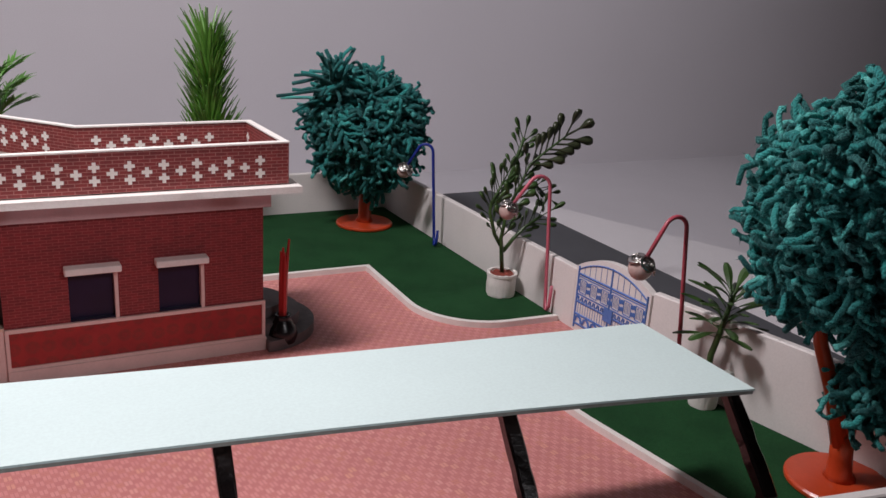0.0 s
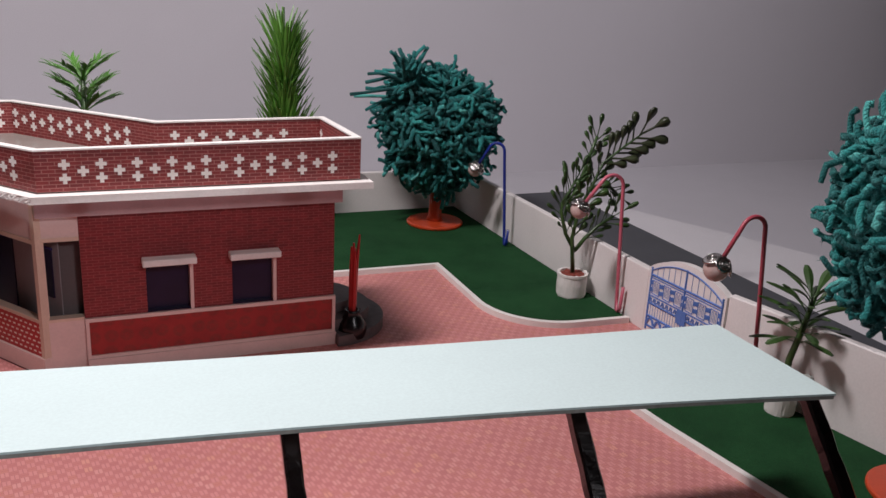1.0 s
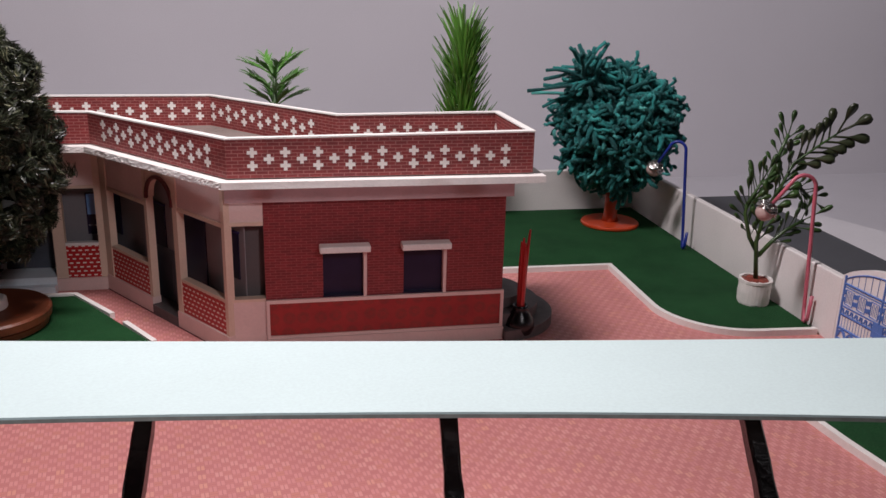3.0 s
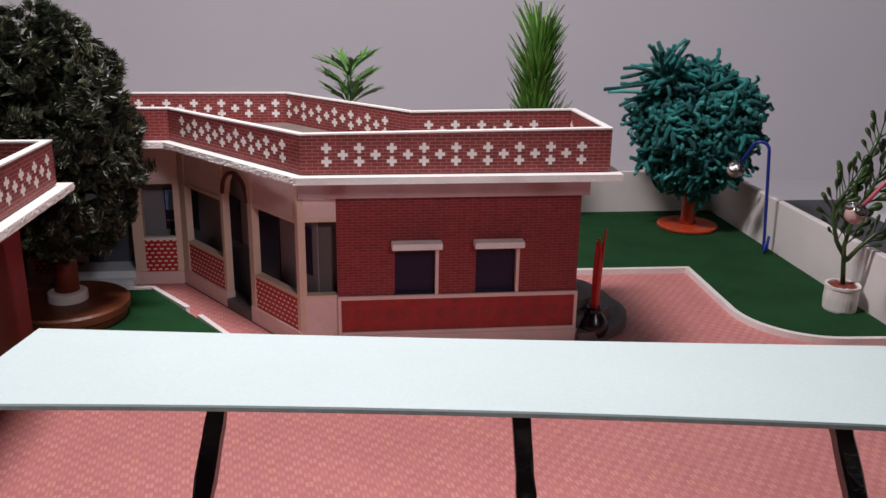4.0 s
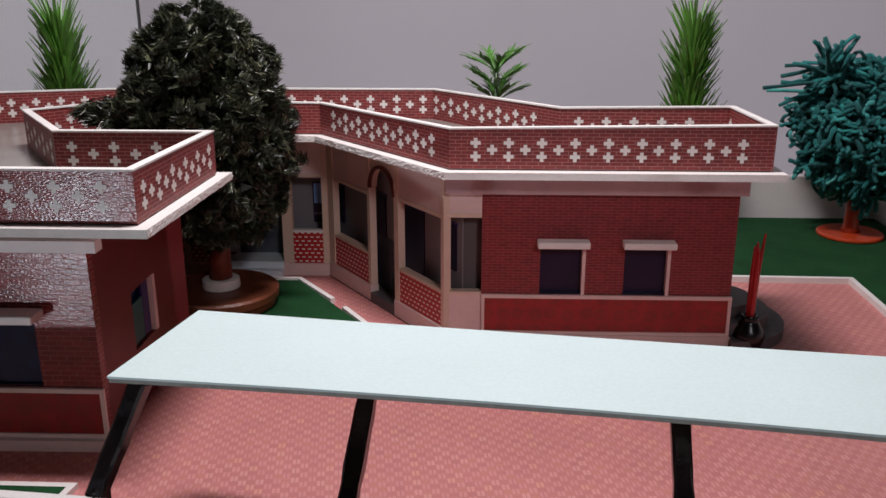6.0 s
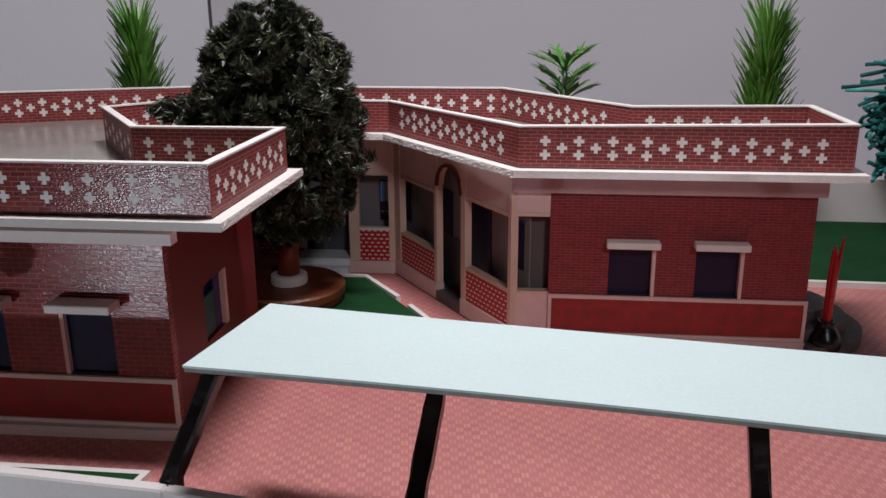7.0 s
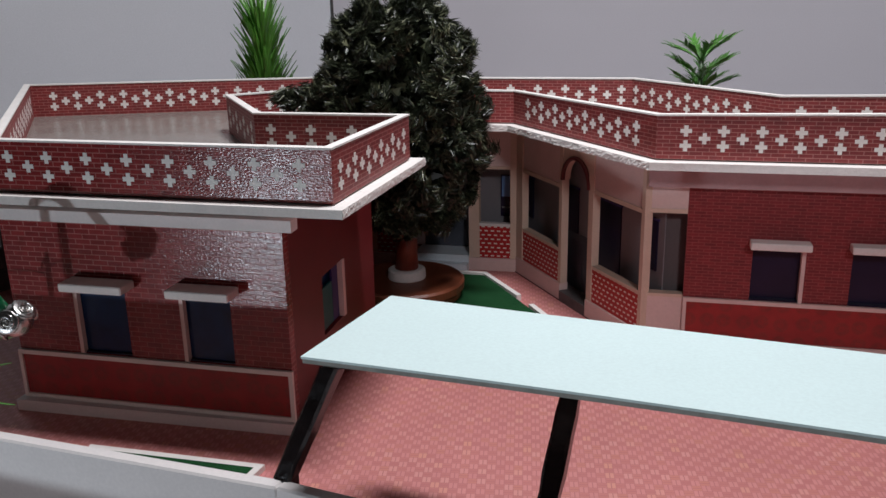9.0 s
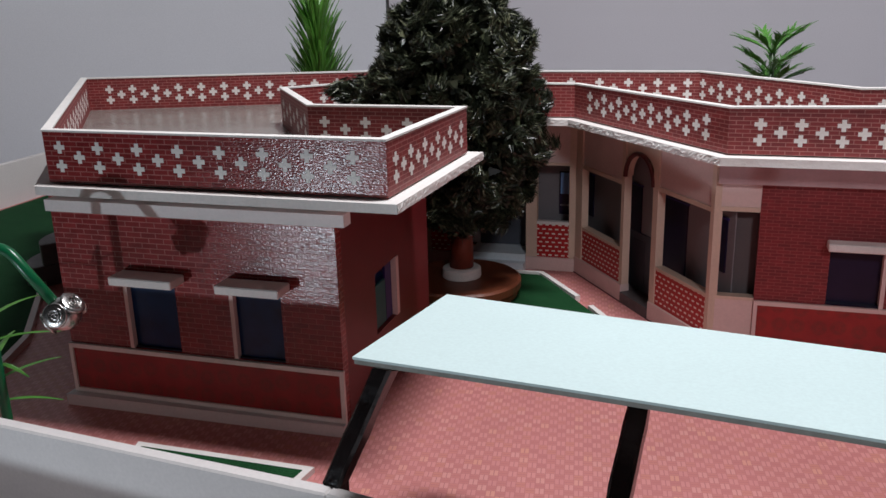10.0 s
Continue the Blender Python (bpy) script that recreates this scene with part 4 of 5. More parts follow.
def street_lamp(x, y, h, dx, dy, drop, mat, hook, lean, label, ground=0.022, wire=0.0105, r=0.050, bead="pearl", tip=56):
    """A bent wire lamp post: a hook at the foot, an arch at the top, a silver bead at the end."""
    lamp = thing("street_lamp", x, y, ground, label, "street lamp", "wire street lamps")
    reach = math.hypot(dx, dy)
    u = Vector((dx / reach, dy / reach, 0))
    ra = reach * 0.30
    top = Vector((x + lean, y, h))
    pts = []
    if hook:
        pts += [Vector((x + 0.002, y - 0.042, ground + hook)), Vector((x, y - 0.036, ground + 0.04)), Vector((x, y - 0.018, ground + 0.014))]
    pts += [Vector((x, y, ground + 0.014)), Vector((x + lean * 0.1, y, ground + 0.1)), Vector((x + lean * 0.5, y, ground + (h - ground) * 0.5)), top - Vector((0, 0, ra))]
    for k in range(1, 9):
        a = math.pi * k / 10
        pts.append(top + u * (ra - ra * math.cos(a)) + Vector((0, 0, -ra + ra * math.sin(a))))
    end = top + u * reach - Vector((0, 0, drop))
    pts.append(end)
    bm = BM()
    tube(bm, pts, wire, 8)
    part("post", bm, mat, lamp, "bent wire post", smooth=True)
    bell(lamp, end - (end - pts[-2]).normalized() * -r * 0.7, pts[-2] - end, r, M[bead], tip)
    return lamp


street_lamp(2.96, 1.40, 0.765, -0.15, 0.10, 0.17, M["wire_blue"], 0.13, -0.05, "blue bent-wire street lamp with silver bead head")
street_lamp(3.025, 0.07, 0.85, -0.23, 0.03, 0.17, M["wire_pink"], 0.17, -0.05, "pink bent-wire street lamp with silver bead head")
street_lamp(3.035, -1.06, 0.925, -0.205, 0.02, 0.20, M["wire_rose"], 0.13, -0.09, "crimson bent-wire street lamp with silver bead head", r=0.056)
street_lamp(-2.30, -1.36, 0.80, 0.27, 0.01, 0.18, M["wire_green"], 0.0, 0.0, "green bent-wire street lamp with silver spiral head", 0.0, 0.018, 0.055, "silver", 85)

# ---- yarn trees ----


def ball_point(rng):
    while True:
        v = Vector((rng.uniform(-1, 1), rng.uniform(-1, 1), rng.uniform(-1, 1)))
        if 0.2 < v.length < 1:
            return v.normalized()


def barrel(d):
    """A direction pushed out onto a blunt-ended barrel."""
    h = math.hypot(d.x, d.y)
    return d / (h ** 7 + abs(d.z) ** 7) ** (1 / 7)


def yarn_tree(x, y, disc_r, trunk_h, crown_c, crown_r, strands, length, radius, seed, label, forks=2, tuft=None, trunk_r=0.035, blunt=False, extra=()):
    rng = random.Random(seed)
    tree = thing("yarn_tree", x, y, 0.022, label, "tree", "teal yarn trees")
    bm = lathe(BM(), x, y, [(disc_r * 0.97, 0.022), (disc_r, 0.03), (disc_r, 0.042), (disc_r * 0.96, 0.05), (0.02, 0.056)], 40)
    part("base", bm, M["orange"], tree, "round orange-red enamel base", smooth=False)
    c = Vector(crown_c)
    bm = BM()
    foot = Vector((x, y, 0.05))
    fork = foot.lerp(Vector((x + (c.x - x) * 0.2, y + (c.y - y) * 0.2, trunk_h)), 0.8)
    tube(bm, [foot, foot.lerp(fork, 0.15), foot.lerp(fork, 0.5), fork], [trunk_r * 1.35, trunk_r, trunk_r * 0.92, trunk_r * 0.9], 14)
    for k in range(forks):
        a = k * math.tau / forks + 2.6
        end = Vector((c.x + math.cos(a) * crown_r[0] * 0.45, c.y + math.sin(a) * crown_r[1] * 0.45, c.z - crown_r[2] * 0.2))
        mid = fork.lerp(end, 0.45) + Vector((math.cos(a), math.sin(a), 0)) * crown_r[0] * 0.10
        tube(bm, [fork - Vector((0, 0, 0.05)), fork.lerp(mid, 0.5), mid, end], [trunk_r * 0.8, trunk_r * 0.66, trunk_r * 0.55, trunk_r * 0.3], 10)
    part("trunk", bm, M["orange"], tree, "orange-red painted forked trunk", smooth=True)
    bm = BM()
    # the crown is a heap of balls, each wound with curling strands
    lumps = [(c, 0.86)]
    for k in range(26):
        d = barrel(ball_point(rng)) if blunt else ball_point(rng)
        lumps.append((c + Vector((d.x * crown_r[0], d.y * crown_r[1], d.z * crown_r[2])) * rng.uniform(0.55, 0.74), rng.uniform(0.28, 0.42)))
    lumps += [(Vector(q), 0.26) for q in extra]
    for i in range(strands):
        lc, lr = lumps[0] if i % 5 == 0 else lumps[1 + i % (len(lumps) - 1)]
        d = ball_point(rng)
        p = lc + Vector((d.x * crown_r[0], d.y * crown_r[1], d.z * crown_r[2])) * lr * rng.uniform(0.75, 1.0)
        if (p - c).length < min(crown_r) * 0.5:
            continue
        t = d.cross(ball_point(rng)).normalized()
        w = d.cross(t)
        ln = length * rng.uniform(0.6, 1.3)
        turn, curl, lift = rng.uniform(-2.3, 2.3), rng.uniform(0.0, 0.5), rng.choice((0.3, 0.5, 0.75))
        pts = []
        for q in range(7):
            u = q / 6
            a = turn * u
            pts.append(p + (t * math.sin(a) / max(0.5, abs(turn)) + w * (1 - math.cos(a)) / max(0.5, abs(turn))) * ln + d * ln * (lift * math.sin(math.pi * u * (0.9 if lift < 0.5 else 0.55)) - 0.12)
                       - Vector((0, 0, ln * curl * u * u * 0.5)))
        rr = radius * rng.uniform(0.75, 1.1)
        pts = [q + Vector((rng.gauss(0, 1), rng.gauss(0, 1), rng.gauss(0, 1))) * radius * 0.35 for q in pts]
        tube(bm, pts, [rr * rng.uniform(0.8, 1.12) for q in pts], 6)
        for q in range(14):  # loose fibres
            k = rng.randrange(6)
            o = pts[k].lerp(pts[k + 1], rng.random())
            h = ball_point(rng)
            e = h.cross(ball_point(rng)).normalized() * radius * 0.10
            bm.faces.new([bm.verts.new(v) for v in (o + h * rr * 0.8 - e, o + h * rr * 0.8 + e, o + h * rr * rng.uniform(1.5, 2.3) + e * 4)])
    if tuft:
        tc, tl, tn = tuft
        for i in range(tn):
            d = (ball_point(rng) + Vector((-0.55, 0.1, 0.25))).normalized()
            ln = tl * rng.uniform(0.4, 1.1)
            if i < 4:  # a few long strands stick out sideways
                d, ln = Vector((-1, rng.uniform(-0.3, 0.3), rng.uniform(-0.25, 0.12))).normalized(), tl * rng.uniform(1.1, 1.5)
            bend = ball_point(rng) * ln * 0.45
            p = Vector(tc) + ball_point(rng) * 0.07 - Vector((0, 0, 0.09 if i < 4 else 0))
            pts = [p.lerp(p + d * ln, q / 5) + bend * (q / 5) ** 2 + ball_point(rng) * radius * 0.4 for q in range(6)]
            tube(bm, pts, [radius * rng.uniform(0.75, 1.0) for q in pts], 6)
    part("crown", bm, M["yarn"], tree, "crown of looped teal wool yarn", uv=False, smooth=True)
    return tree


yarn_tree(2.69, 2.05, 0.215, 0.36, (2.66, 2.02, 0.77), (0.43, 0.38, 0.44), 3100, 0.13, 0.0148, 5,
          "teal yarn tree with orange trunk on the back lawn", 2, ((2.38, 1.90, 1.13), 0.23, 75), 0.052)
yarn_tree(3.10, -1.95, 0.21, 0.32, (2.89, -1.95, 1.22), (0.36, 0.36, 0.45), 4700, 0.125, 0.0140, 9,
          "teal yarn tree with orange trunk by the front lawn", 2, None, 0.05, True, ((3.04, -2.06, 0.50),))

# ---- bristle tree in the courtyard ----
CX, CY = -1.243, 0.615
tree = thing("bristle_tree", CX, CY, 0.0, "dark olive bristle tree with red-brown trunk in the courtyard", "tree")
for nm, prof, mat, lab in (("lower_disc", [(0.275, 0.0225), (0.285, 0.03), (0.285, 0.055), (0.275, 0.062)], M["disc"], "brown wooden disc"),
                           ("upper_disc", [(0.285, 0.0625), (0.303, 0.072), (0.305, 0.11), (0.292, 0.12), (0.02, 0.121)], M["disc"], "brown wooden disc"),
                           ("collar", [(0.098, 0.1215), (0.101, 0.128), (0.098, 0.168), (0.086, 0.175), (0.02, 0.176)], M["kerb"], "white ring round the trunk")):
    part(nm, lathe(BM(), CX, CY, prof, 40), mat, tree, lab)
bm = BM()
tube(bm, [(CX, CY, 0.17), (CX + 0.005, CY, 0.30), (CX + 0.015, CY, 0.5), (CX + 0.01, CY, 0.8)], [0.062, 0.056, 0.05, 0.038], 14)
part("trunk", bm, M["bark"], tree, "red-brown painted trunk", smooth=True)
rng = random.Random(21)
verts, faces = [], []


def blade(p, d, ln, w, side):
    n = len(verts)
    verts.extend([(p - side * w) * D, (p + side * w) * D, (p + d * ln) * D])
    faces.append((n, n + 1, n + 2))


crown_c = Vector((-1.255, CY, 0.97))


CROWN = ((0.34, 0.06), (0.40, 0.14), (0.46, 0.22), (0.55, 0.33), (0.70, 0.40), (0.85, 0.42), (1.10, 0.41), (1.30, 0.34), (1.43, 0.23), (1.52, 0.12), (1.57, 0.02))


def crown_radius(z):
    """Outline of the crown: widest at mid height, domed above, drawn in underneath."""
    for (z0, r0), (z1, r1) in zip(CROWN, CROWN[1:]):
        if z <= z1:
            return r0 + (r1 - r0) * max(0.0, (z - z0)) / (z1 - z0)
    return 0.02


clumps = []
lobes = []
for i in range(150):
    z = 0.44 + 1.08 * (i + 0.5) / 150
    a = i * 2.39996 + rng.uniform(-0.25, 0.25)
    r = crown_radius(z) * rng.uniform(0.82, 0.98)
    lobes.append((Vector((crown_c.x + r * math.cos(a), crown_c.y + r * 0.95 * math.sin(a), z)), Vector((math.cos(a), math.sin(a), (z - 0.85) * 1.3)).normalized(), rng.uniform(0.05, 0.085)))
lobes.append((Vector((crown_c.x + 0.03, crown_c.y, 1.55)), Vector((0, 0, 1)), 0.07))
for o, out, r in lobes:  # each lobe is a knob of short tufts
    for k in range(9):
        d = (ball_point(rng) + out * 0.8).normalized()
        clumps.append((o + d * r, d, rng.uniform(0.030, 0.046)))
clumps += [(Vector((-0.82, CY - 0.02, 0.85)), Vector((1, 0, 0.1)), 0.06), (Vector((-0.77, CY - 0.02, 0.835)), Vector((1, 0, 0.05)), 0.045)]
for k in range(16):  # a low branch that lies over the west parapet
    clumps.append((Vector((-1.66 - 0.012 * k + rng.uniform(-0.02, 0.02), CY - 0.16 + rng.uniform(-0.03, 0.03), 1.10 + 0.03 * math.sin(k) - 0.003 * k)), Vector((-1, -0.3, 0.2)), 0.05))
for p, out, s in clumps:
    lay = (out * 0.7 + ball_point(rng) * 0.75 + Vector((0, 0, 0.15))).normalized()
    for k in range(78):
        d = (lay + ball_point(rng) * 0.42).normalized()
        side = d.cross(ball_point(rng)).normalized()
        q = p + ball_point(rng) * s * rng.uniform(0.2, 0.75) - lay * s * 0.55
        blade(q, d, s * rng.uniform(0.75, 1.25), 0.0040, side)
for i in range(9000):  # inner mass
    z = 0.42 + 1.06 * rng.random()
    a = rng.uniform(0, math.tau)
    r = crown_radius(z) * 0.84 * math.sqrt(rng.random())
    d = ball_point(rng)
    blade(Vector((crown_c.x + r * math.cos(a), crown_c.y + r * math.sin(a), z)), d, 0.07, 0.022, d.cross(ball_point(rng)).normalized())
me = bpy.data.meshes.new("crown")
me.from_pydata([tuple(v - Vector((CX, CY, 0)) * D) for v in verts], [], faces)
me.materials.append(M["shrub"])
ob = new("crown", me)
ob.parent = tree
tagged(ob, "dense dark olive bristle crown", kind="stuff")


# ---- plastic plants ----
def leaf(bm, p, d, up, ln, w, bend, seg=4, spoon=0.0, thick=0.12):
    """A moulded leaf: a thin four-sided blade that bends along its length."""
    p, d, up = Vector(p), Vector(d).normalized(), Vector(up).normalized()
    side = d.cross(up)
    if side.length < 0.01:
        side = d.cross(Vector((1, 0, 0)))
    side.normalize()
    nrm = side.cross(d)
    rings = []
    for k in range(seg + 1):
        t = k / seg
        c = p + d * ln * t + nrm * bend * ln * t * t
        if spoon:
            ww = w * (0.22 + 0.78 * max(0.0, math.sin(math.pi * min(1, max(0.0, (t - spoon) / (1.03 - spoon))) ** 1.7)) ** 0.7)
        else:
            ww = w * (0.35 + 0.65 * math.sin(math.pi * min(1.0, 0.12 + 0.80 * t))) * (1 - 0.55 * t)
        rings.append([bm.verts.new(c + v) for v in (side * ww, nrm * ww * thick, -side * ww, -nrm * ww * thick)])
    for a, b in zip(rings, rings[1:]):
        for k in range(4):
            bm.faces.new((a[k], a[(k + 1) % 4], b[(k + 1) % 4], b[k]))
    bm.faces.new(rings[0][::-1])
    bm.faces.new(rings[-1])


def feather(x, y, z0, h, spread, n, seed, label, ground):
    """An upright plastic pine spray: a stem with long needles sweeping up."""
    rng = random.Random(seed)
    plant = thing("plastic_pine", x, y, ground, label, "plant", "green plastic pine sprays")
    bm = BM()
    tube(bm, [(x, y, ground), (x, y, z0), (x, y, z0 + h * 0.9)], [0.022, 0.018, 0.006], 8)
    part("stem", bm, M["deep"], plant, "green moulded stem", smooth=True)
    bm = BM()
    for i in range(n):
        t = (i + rng.random()) / n
        z = z0 - 0.14 + (h * 0.62 + 0.14) * t
        a = rng.uniform(0, math.tau)
        tilt = (1.30 - 0.85 * t) * rng.uniform(0.5, 1.1)
        d = Vector((math.cos(a) * tilt, math.sin(a) * tilt, 1.0)).normalized()
        ln = spread * rng.uniform(0.85, 1.15)
        leaf(bm, (x, y, z), d, (math.cos(a), math.sin(a), 0.2), ln, 0.0165, 0.10 - 0.30 * (1 - t), 4, thick=0.5)
    part("needles", bm, M["pine"], plant, "sweeping green needles", uv=False)
    return plant


feather(1.535, 2.1, 0.70, 0.99, 0.32, 320, 3, "upright green plastic pine spray behind the house", 0.022)
feather(-2.56, 1.9, 0.70, 0.97, 0.32, 320, 4, "upright green plastic pine spray behind the west wing", 0.022)

# small plastic palm behind the house
palm = thing("plastic_palm", 0.24, 1.8, 0.0, "light green plastic palm tuft behind the parapet", "plant")
bm = BM()
tube(bm, [(0.24, 1.8, 0.0), (0.24, 1.8, 0.6), (0.25, 1.8, 1.22)], [0.02, 0.018, 0.012], 8)
part("stem", bm, M["deep"], palm, smooth=True)
rng = random.Random(8)
for lvl, n, ln in ((1.22, 6, 0.20), (1.12, 6, 0.20), (1.03, 6, 0.19)):
    for k in range(n):
        a = k * math.tau / n + lvl * 5 + rng.uniform(-0.3, 0.3)
        d = Vector((math.cos(a), math.sin(a), rng.uniform(0.75, 1.5))).normalized()
        o = Vector((0.245, 1.8, lvl - 0.08))
        bm = BM()
        leaf(bm, o, d, (0, 0, 1), ln, 0.012, -0.30, 6, thick=0.5)
        out = Vector((-d.y, d.x, 0)).normalized()
        for q in range(14):
            t = 0.30 + 0.05 * q
            nrm = d.cross(Vector((0, 0, 1))).normalized().cross(d)
            c = o + d * ln * t - nrm * 0.30 * ln * t * t
            s = 1 if q % 2 else -1
            leaf(bm, c, d * 1.1 + out * s * rng.uniform(0.3, 0.6) + Vector((0, 0, 0.1)), (0, 0, 1), 0.085 * rng.uniform(0.8, 1.2), 0.0085, -0.35, 3, thick=0.5)
        part("frond", bm, M["fresh"], palm, uv=False)


def pot(x, y, z, r, h, parent):
    bm = lathe(BM(), x, y, [(r * 0.93, z), (r * 0.97, z + 0.01), (r, z + h * 0.5), (r * 0.99, z + h * 0.86), (r * 1.03, z + h * 0.9), (r * 1.03, z + h), (r * 0.86, z + h), (r * 0.84, z + h * 0.9), (0.01, z + h * 0.88)], 28)
    rng = random.Random(int(r * 1000))
    for v in bm.verts:
        v.co.z += rng.uniform(-0.003, 0.003) if v.co.z > z + 0.02 else 0
        v.co.x += rng.uniform(-0.002, 0.002)
    part("pot", bm, M["kerb"], parent, "white paper-wrapped pot")
    bm = BM()
    rng = random.Random(7)
    lathe(bm, x, y, [(r * 0.82, z + h * 0.885), (r * 0.8, z + h * 0.94), (r * 0.4, z + h * 0.97), (0.008, z + h * 0.98)], 16)
    for v in bm.verts:
        v.co.z += rng.uniform(-0.006, 0.008)
    part("soil", bm, M["soil"], parent, "red clay soil")


# tall spoon-leaved plant by the compound wall
PX, PY = 2.915, 0.40
plant = thing("potted_plant", PX, PY, 0.022, "spoon-leaved dark green plastic plant in a white pot", "potted plant")
pot(PX, PY, 0.022, 0.092, 0.146, plant)
rng = random.Random(12)
stems = [  # points of each frond, half width of its leaves, length of its leaves
    ([(0, 0, 0.16), (-0.03, 0, 0.39), (0.0, 0, 0.57), (0.08, 0, 0.72), (0.13, 0, 0.84), (0.25, -0.01, 0.93), (0.38, -0.02, 1.02)], 0.029, 0.18),
    ([(0, 0, 0.30), (-0.065, 0.02, 0.41), (-0.105, 0.03, 0.55), (-0.10, 0.03, 0.61), (-0.055, 0.03, 0.68), (-0.02, 0.03, 0.75)], 0.017, 0.16),
    ([(0, 0, 0.31), (0.045, -0.02, 0.385), (0.12, -0.03, 0.46), (0.22, -0.04, 0.52)], 0.015, 0.17),
    ([(0.06, 0.02, 0.68), (0.15, 0.05, 0.69), (0.24, 0.06, 0.68), (0.31, 0.06, 0.62)], 0.013, 0.13),
    ([(-0.02, 0.03, 0.50), (0.02, 0.06, 0.70), (0.09, 0.07, 0.90), (0.12, 0.07, 0.99)], 0.017, 0.14),
]
for i, (st, lw, ll) in enumerate(stems):
    bm = BM()
    pts = [Vector((PX + a, PY + b, c)) for a, b, c in st]
    tube(bm, pts, [0.0135 - 0.0014 * k for k in range(len(pts))], 7)
    branch = part("branch", bm, M["deep"], plant, "dark green moulded branch", smooth=True)
    run = [(a.lerp(b, t), (b - a).normalized()) for a, b in zip(pts[1:], pts[2:]) for t in (0.0, 0.17, 0.34, 0.5, 0.67, 0.84)]
    run.append((pts[-1], (pts[-1] - pts[-2]).normalized()))
    for k, (p, d) in enumerate(run):
        side = d.cross(Vector((0, 1, 0))).normalized() * (1 if k % 2 else -1)
        last = k == len(run) - 1
        dd = d * 0.8 + side * (0.0 if last else 0.7) + Vector((0, rng.uniform(-0.5, 0.5), 0.12))
        grow = 0.75 + 0.35 * k / len(run)
        bm = BM()
        leaf(bm, p, dd, (0.1, -1, 0.4), ll * grow * rng.uniform(0.80, 1.05), lw * grow, rng.uniform(-0.16, 0.06), 9, spoon=0.46, thick=0.26)
        part("leaf", bm, M["tip"] if i == 0 and k > 15 else M["deep"], branch, uv=False, smooth=True)

# broad-leaved plant by the front lawn
QX, QY = 3.07, -1.205
plant = thing("potted_plant", QX, QY, 0.022, "dark strap-leaved plastic plant in a white pot", "potted plant")
pot(QX, QY, 0.022, 0.07, 0.15, plant)
bm = BM()
tube(bm, [(QX, QY, 0.14), (QX + 0.005, QY, 0.28), (QX + 0.03, QY - 0.02, 0.44), (QX + 0.045, QY - 0.04, 0.60)], [0.015, 0.016, 0.014, 0.010], 9)
part("stem", bm, M["deep"], plant, "thick dark green stem", smooth=True)
for k in range(32):
    a = k * 2.399
    t = k / 31
    d = Vector((math.cos(a), math.sin(a) * 0.9, 0.25 + 1.1 * t))
    bm = BM()
    leaf(bm, (QX + 0.02 + 0.025 * t, QY - 0.01 - 0.03 * t, 0.36 + 0.24 * t), d, (0, 0, 1), rng.uniform(0.15, 0.24), rng.uniform(0.017, 0.024), -0.32, 8, spoon=0.22, thick=0.4)
    part("leaf", bm, M["deep"], plant, uv=False)

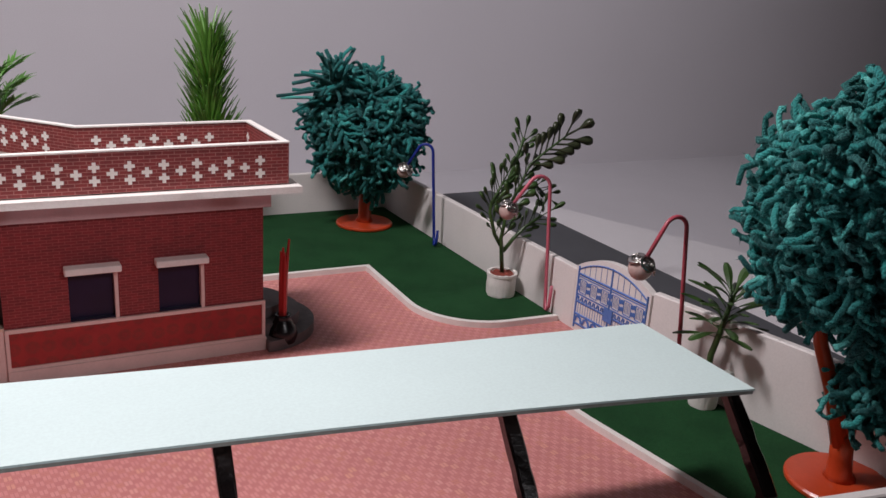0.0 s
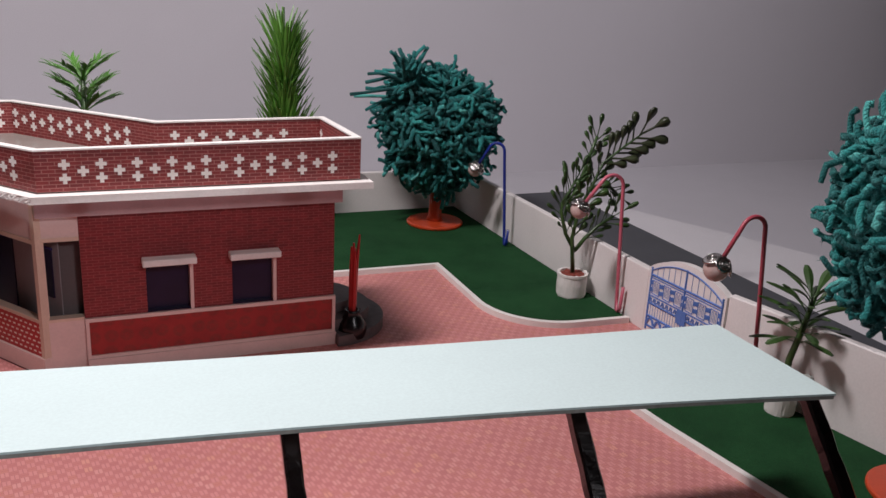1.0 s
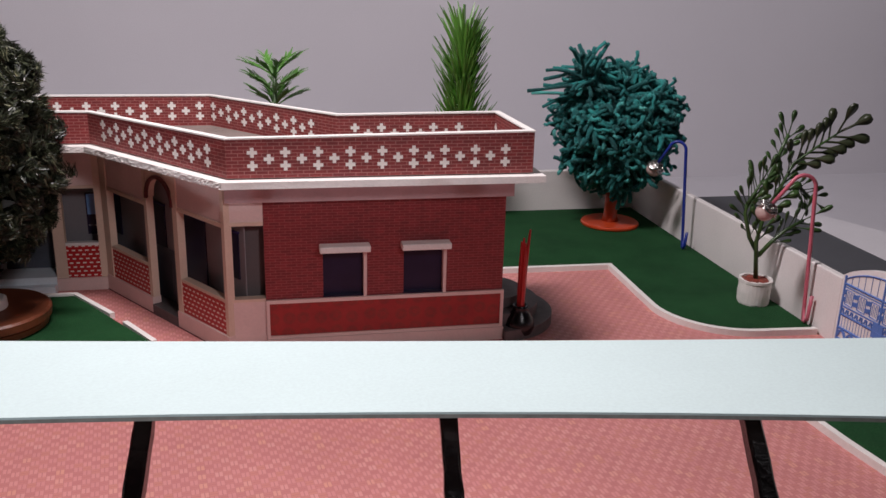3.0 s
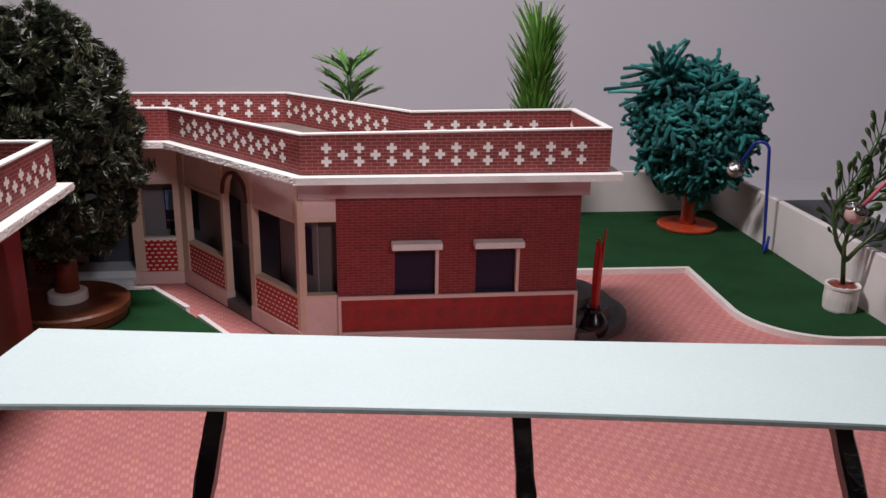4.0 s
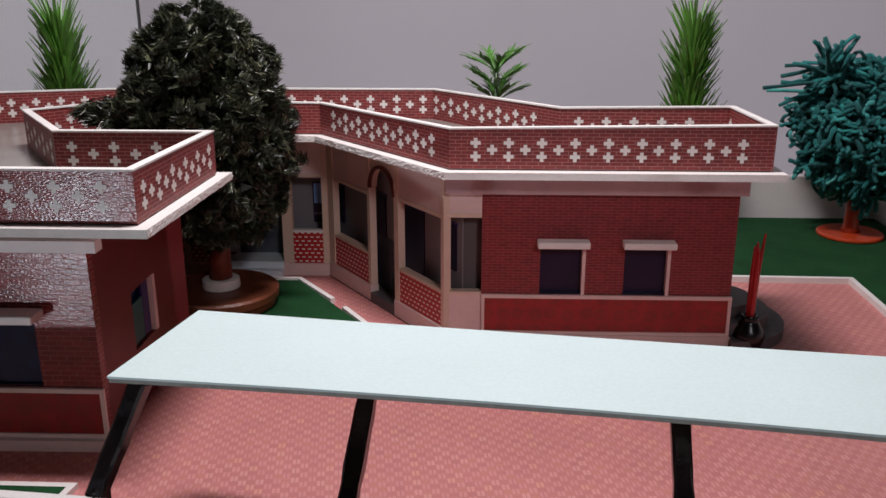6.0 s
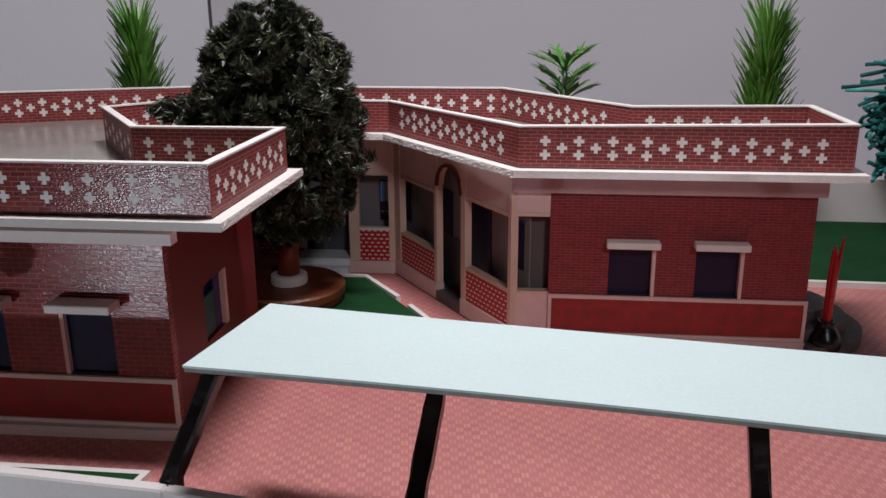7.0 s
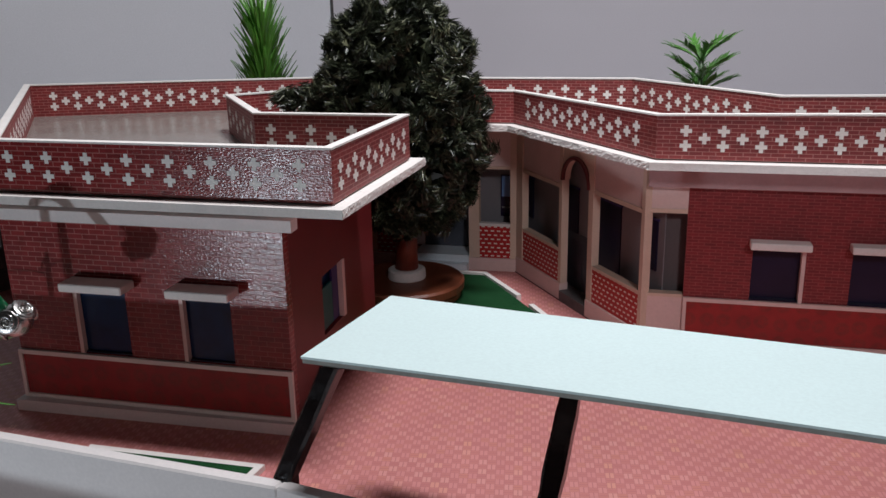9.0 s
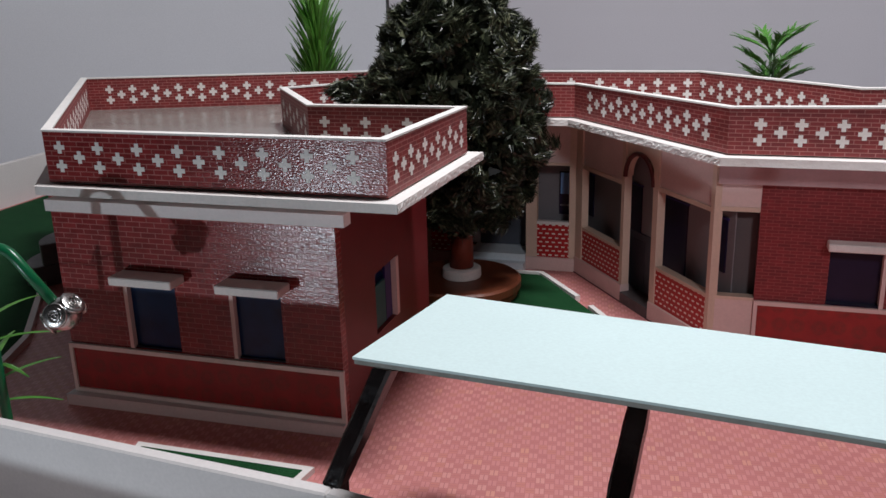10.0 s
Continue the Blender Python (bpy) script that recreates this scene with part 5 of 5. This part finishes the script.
# low green plant in the west yard
plant = thing("plastic_shrub", -2.36, -1.30, 0.0, "bright green narrow-leaved plastic shrub at the front wall", "plant")
bm = BM()
tube(bm, [(-2.36, -1.30, 0.0), (-2.37, -1.30, 0.3), (-2.36, -1.30, 0.55)], [0.02, 0.016, 0.01], 7)
part("stem", bm, M["wire_green"], plant, smooth=True)
for k in range(12):
    a = k * 2.399 + 0.2
    bm = BM()
    leaf(bm, (-2.36, -1.30, 0.22 + 0.028 * k), (math.cos(a), math.sin(a), 0.25), (0, 0, 1), 0.21, 0.014, -0.22, 5, thick=0.4)
    part("leaf", bm, M["fresh"], plant, uv=False)

# ---- half-round steps and the red sticks at the east wing ----
steps = thing("round_steps", 1.36, 0.42, 0.0, "grey half-round steps at the side wall", "steps")
for r, z0, z1 in ((0.345, 0.0, 0.06), (0.265, 0.0605, 0.12), (0.18, 0.1205, 0.175)):
    bm = prism(BM(), arc(1.342, 0.44, r, -90, 90, 24), z0, z1)
    soften(bm, 0.005)
    part("step", bm, M["step"], steps)
vase = thing("stick_vase", 1.445, 0.185, 0.0, "black glazed pot holding a bundle of red sticks", "vase")
bm = lathe(BM(), 1.445, 0.185, [(0.052, 0.0), (0.072, 0.02), (0.080, 0.055), (0.070, 0.095), (0.046, 0.13), (0.036, 0.148), (0.044, 0.165), (0.032, 0.167), (0.026, 0.14), (0.004, 0.138)], 22)
part("pot", bm, M["black"], vase, "glossy black pot", smooth=True)
for k, (a, b, h) in enumerate(((0.0, 0.0, 0.53), (0.010, 0.006, 0.50), (-0.010, 0.004, 0.51), (0.020, 0.01, 0.57), (0.005, -0.010, 0.49))):
    bm = BM()
    tube(bm, [(1.445 + a * 0.5, 0.185 + b, 0.12), (1.445 + a * 0.8, 0.185 + b, 0.36), (1.445 + a * (1.0 if k != 3 else 1.7), 0.185 + b, h)], [0.014, 0.0135, 0.005], 6)
    part("stick", bm, M["redstick"], vase)

# open casements in the west wing's side window
for y0, y1, z1, mat, lab in ((-0.511, -0.372, 0.435, M["teal"], "teal casement"), (-0.368, -0.300, 0.49, M["indigo"], "indigo casement")):
    bm = BM()
    box(bm, XL1 - 0.024, XL1 - 0.014, y0, y1, 0.255, z1)
    part("casement", bm, mat, west_side, lab)
# steps at the west wing's far end
west_steps = thing("round_steps", -3.45, 0.52, 0.0, "grey half-round steps at the west wall", "steps")
for r, z0, z1 in ((0.36, 0.0, 0.12), (0.27, 0.1205, 0.24), (0.18, 0.2405, 0.35)):
    bm = prism(BM(), arc(-3.40, 0.50, r, 55, 235, 24), z0, z1)
    soften(bm, 0.005)
    part("step", bm, M["step"], west_steps)
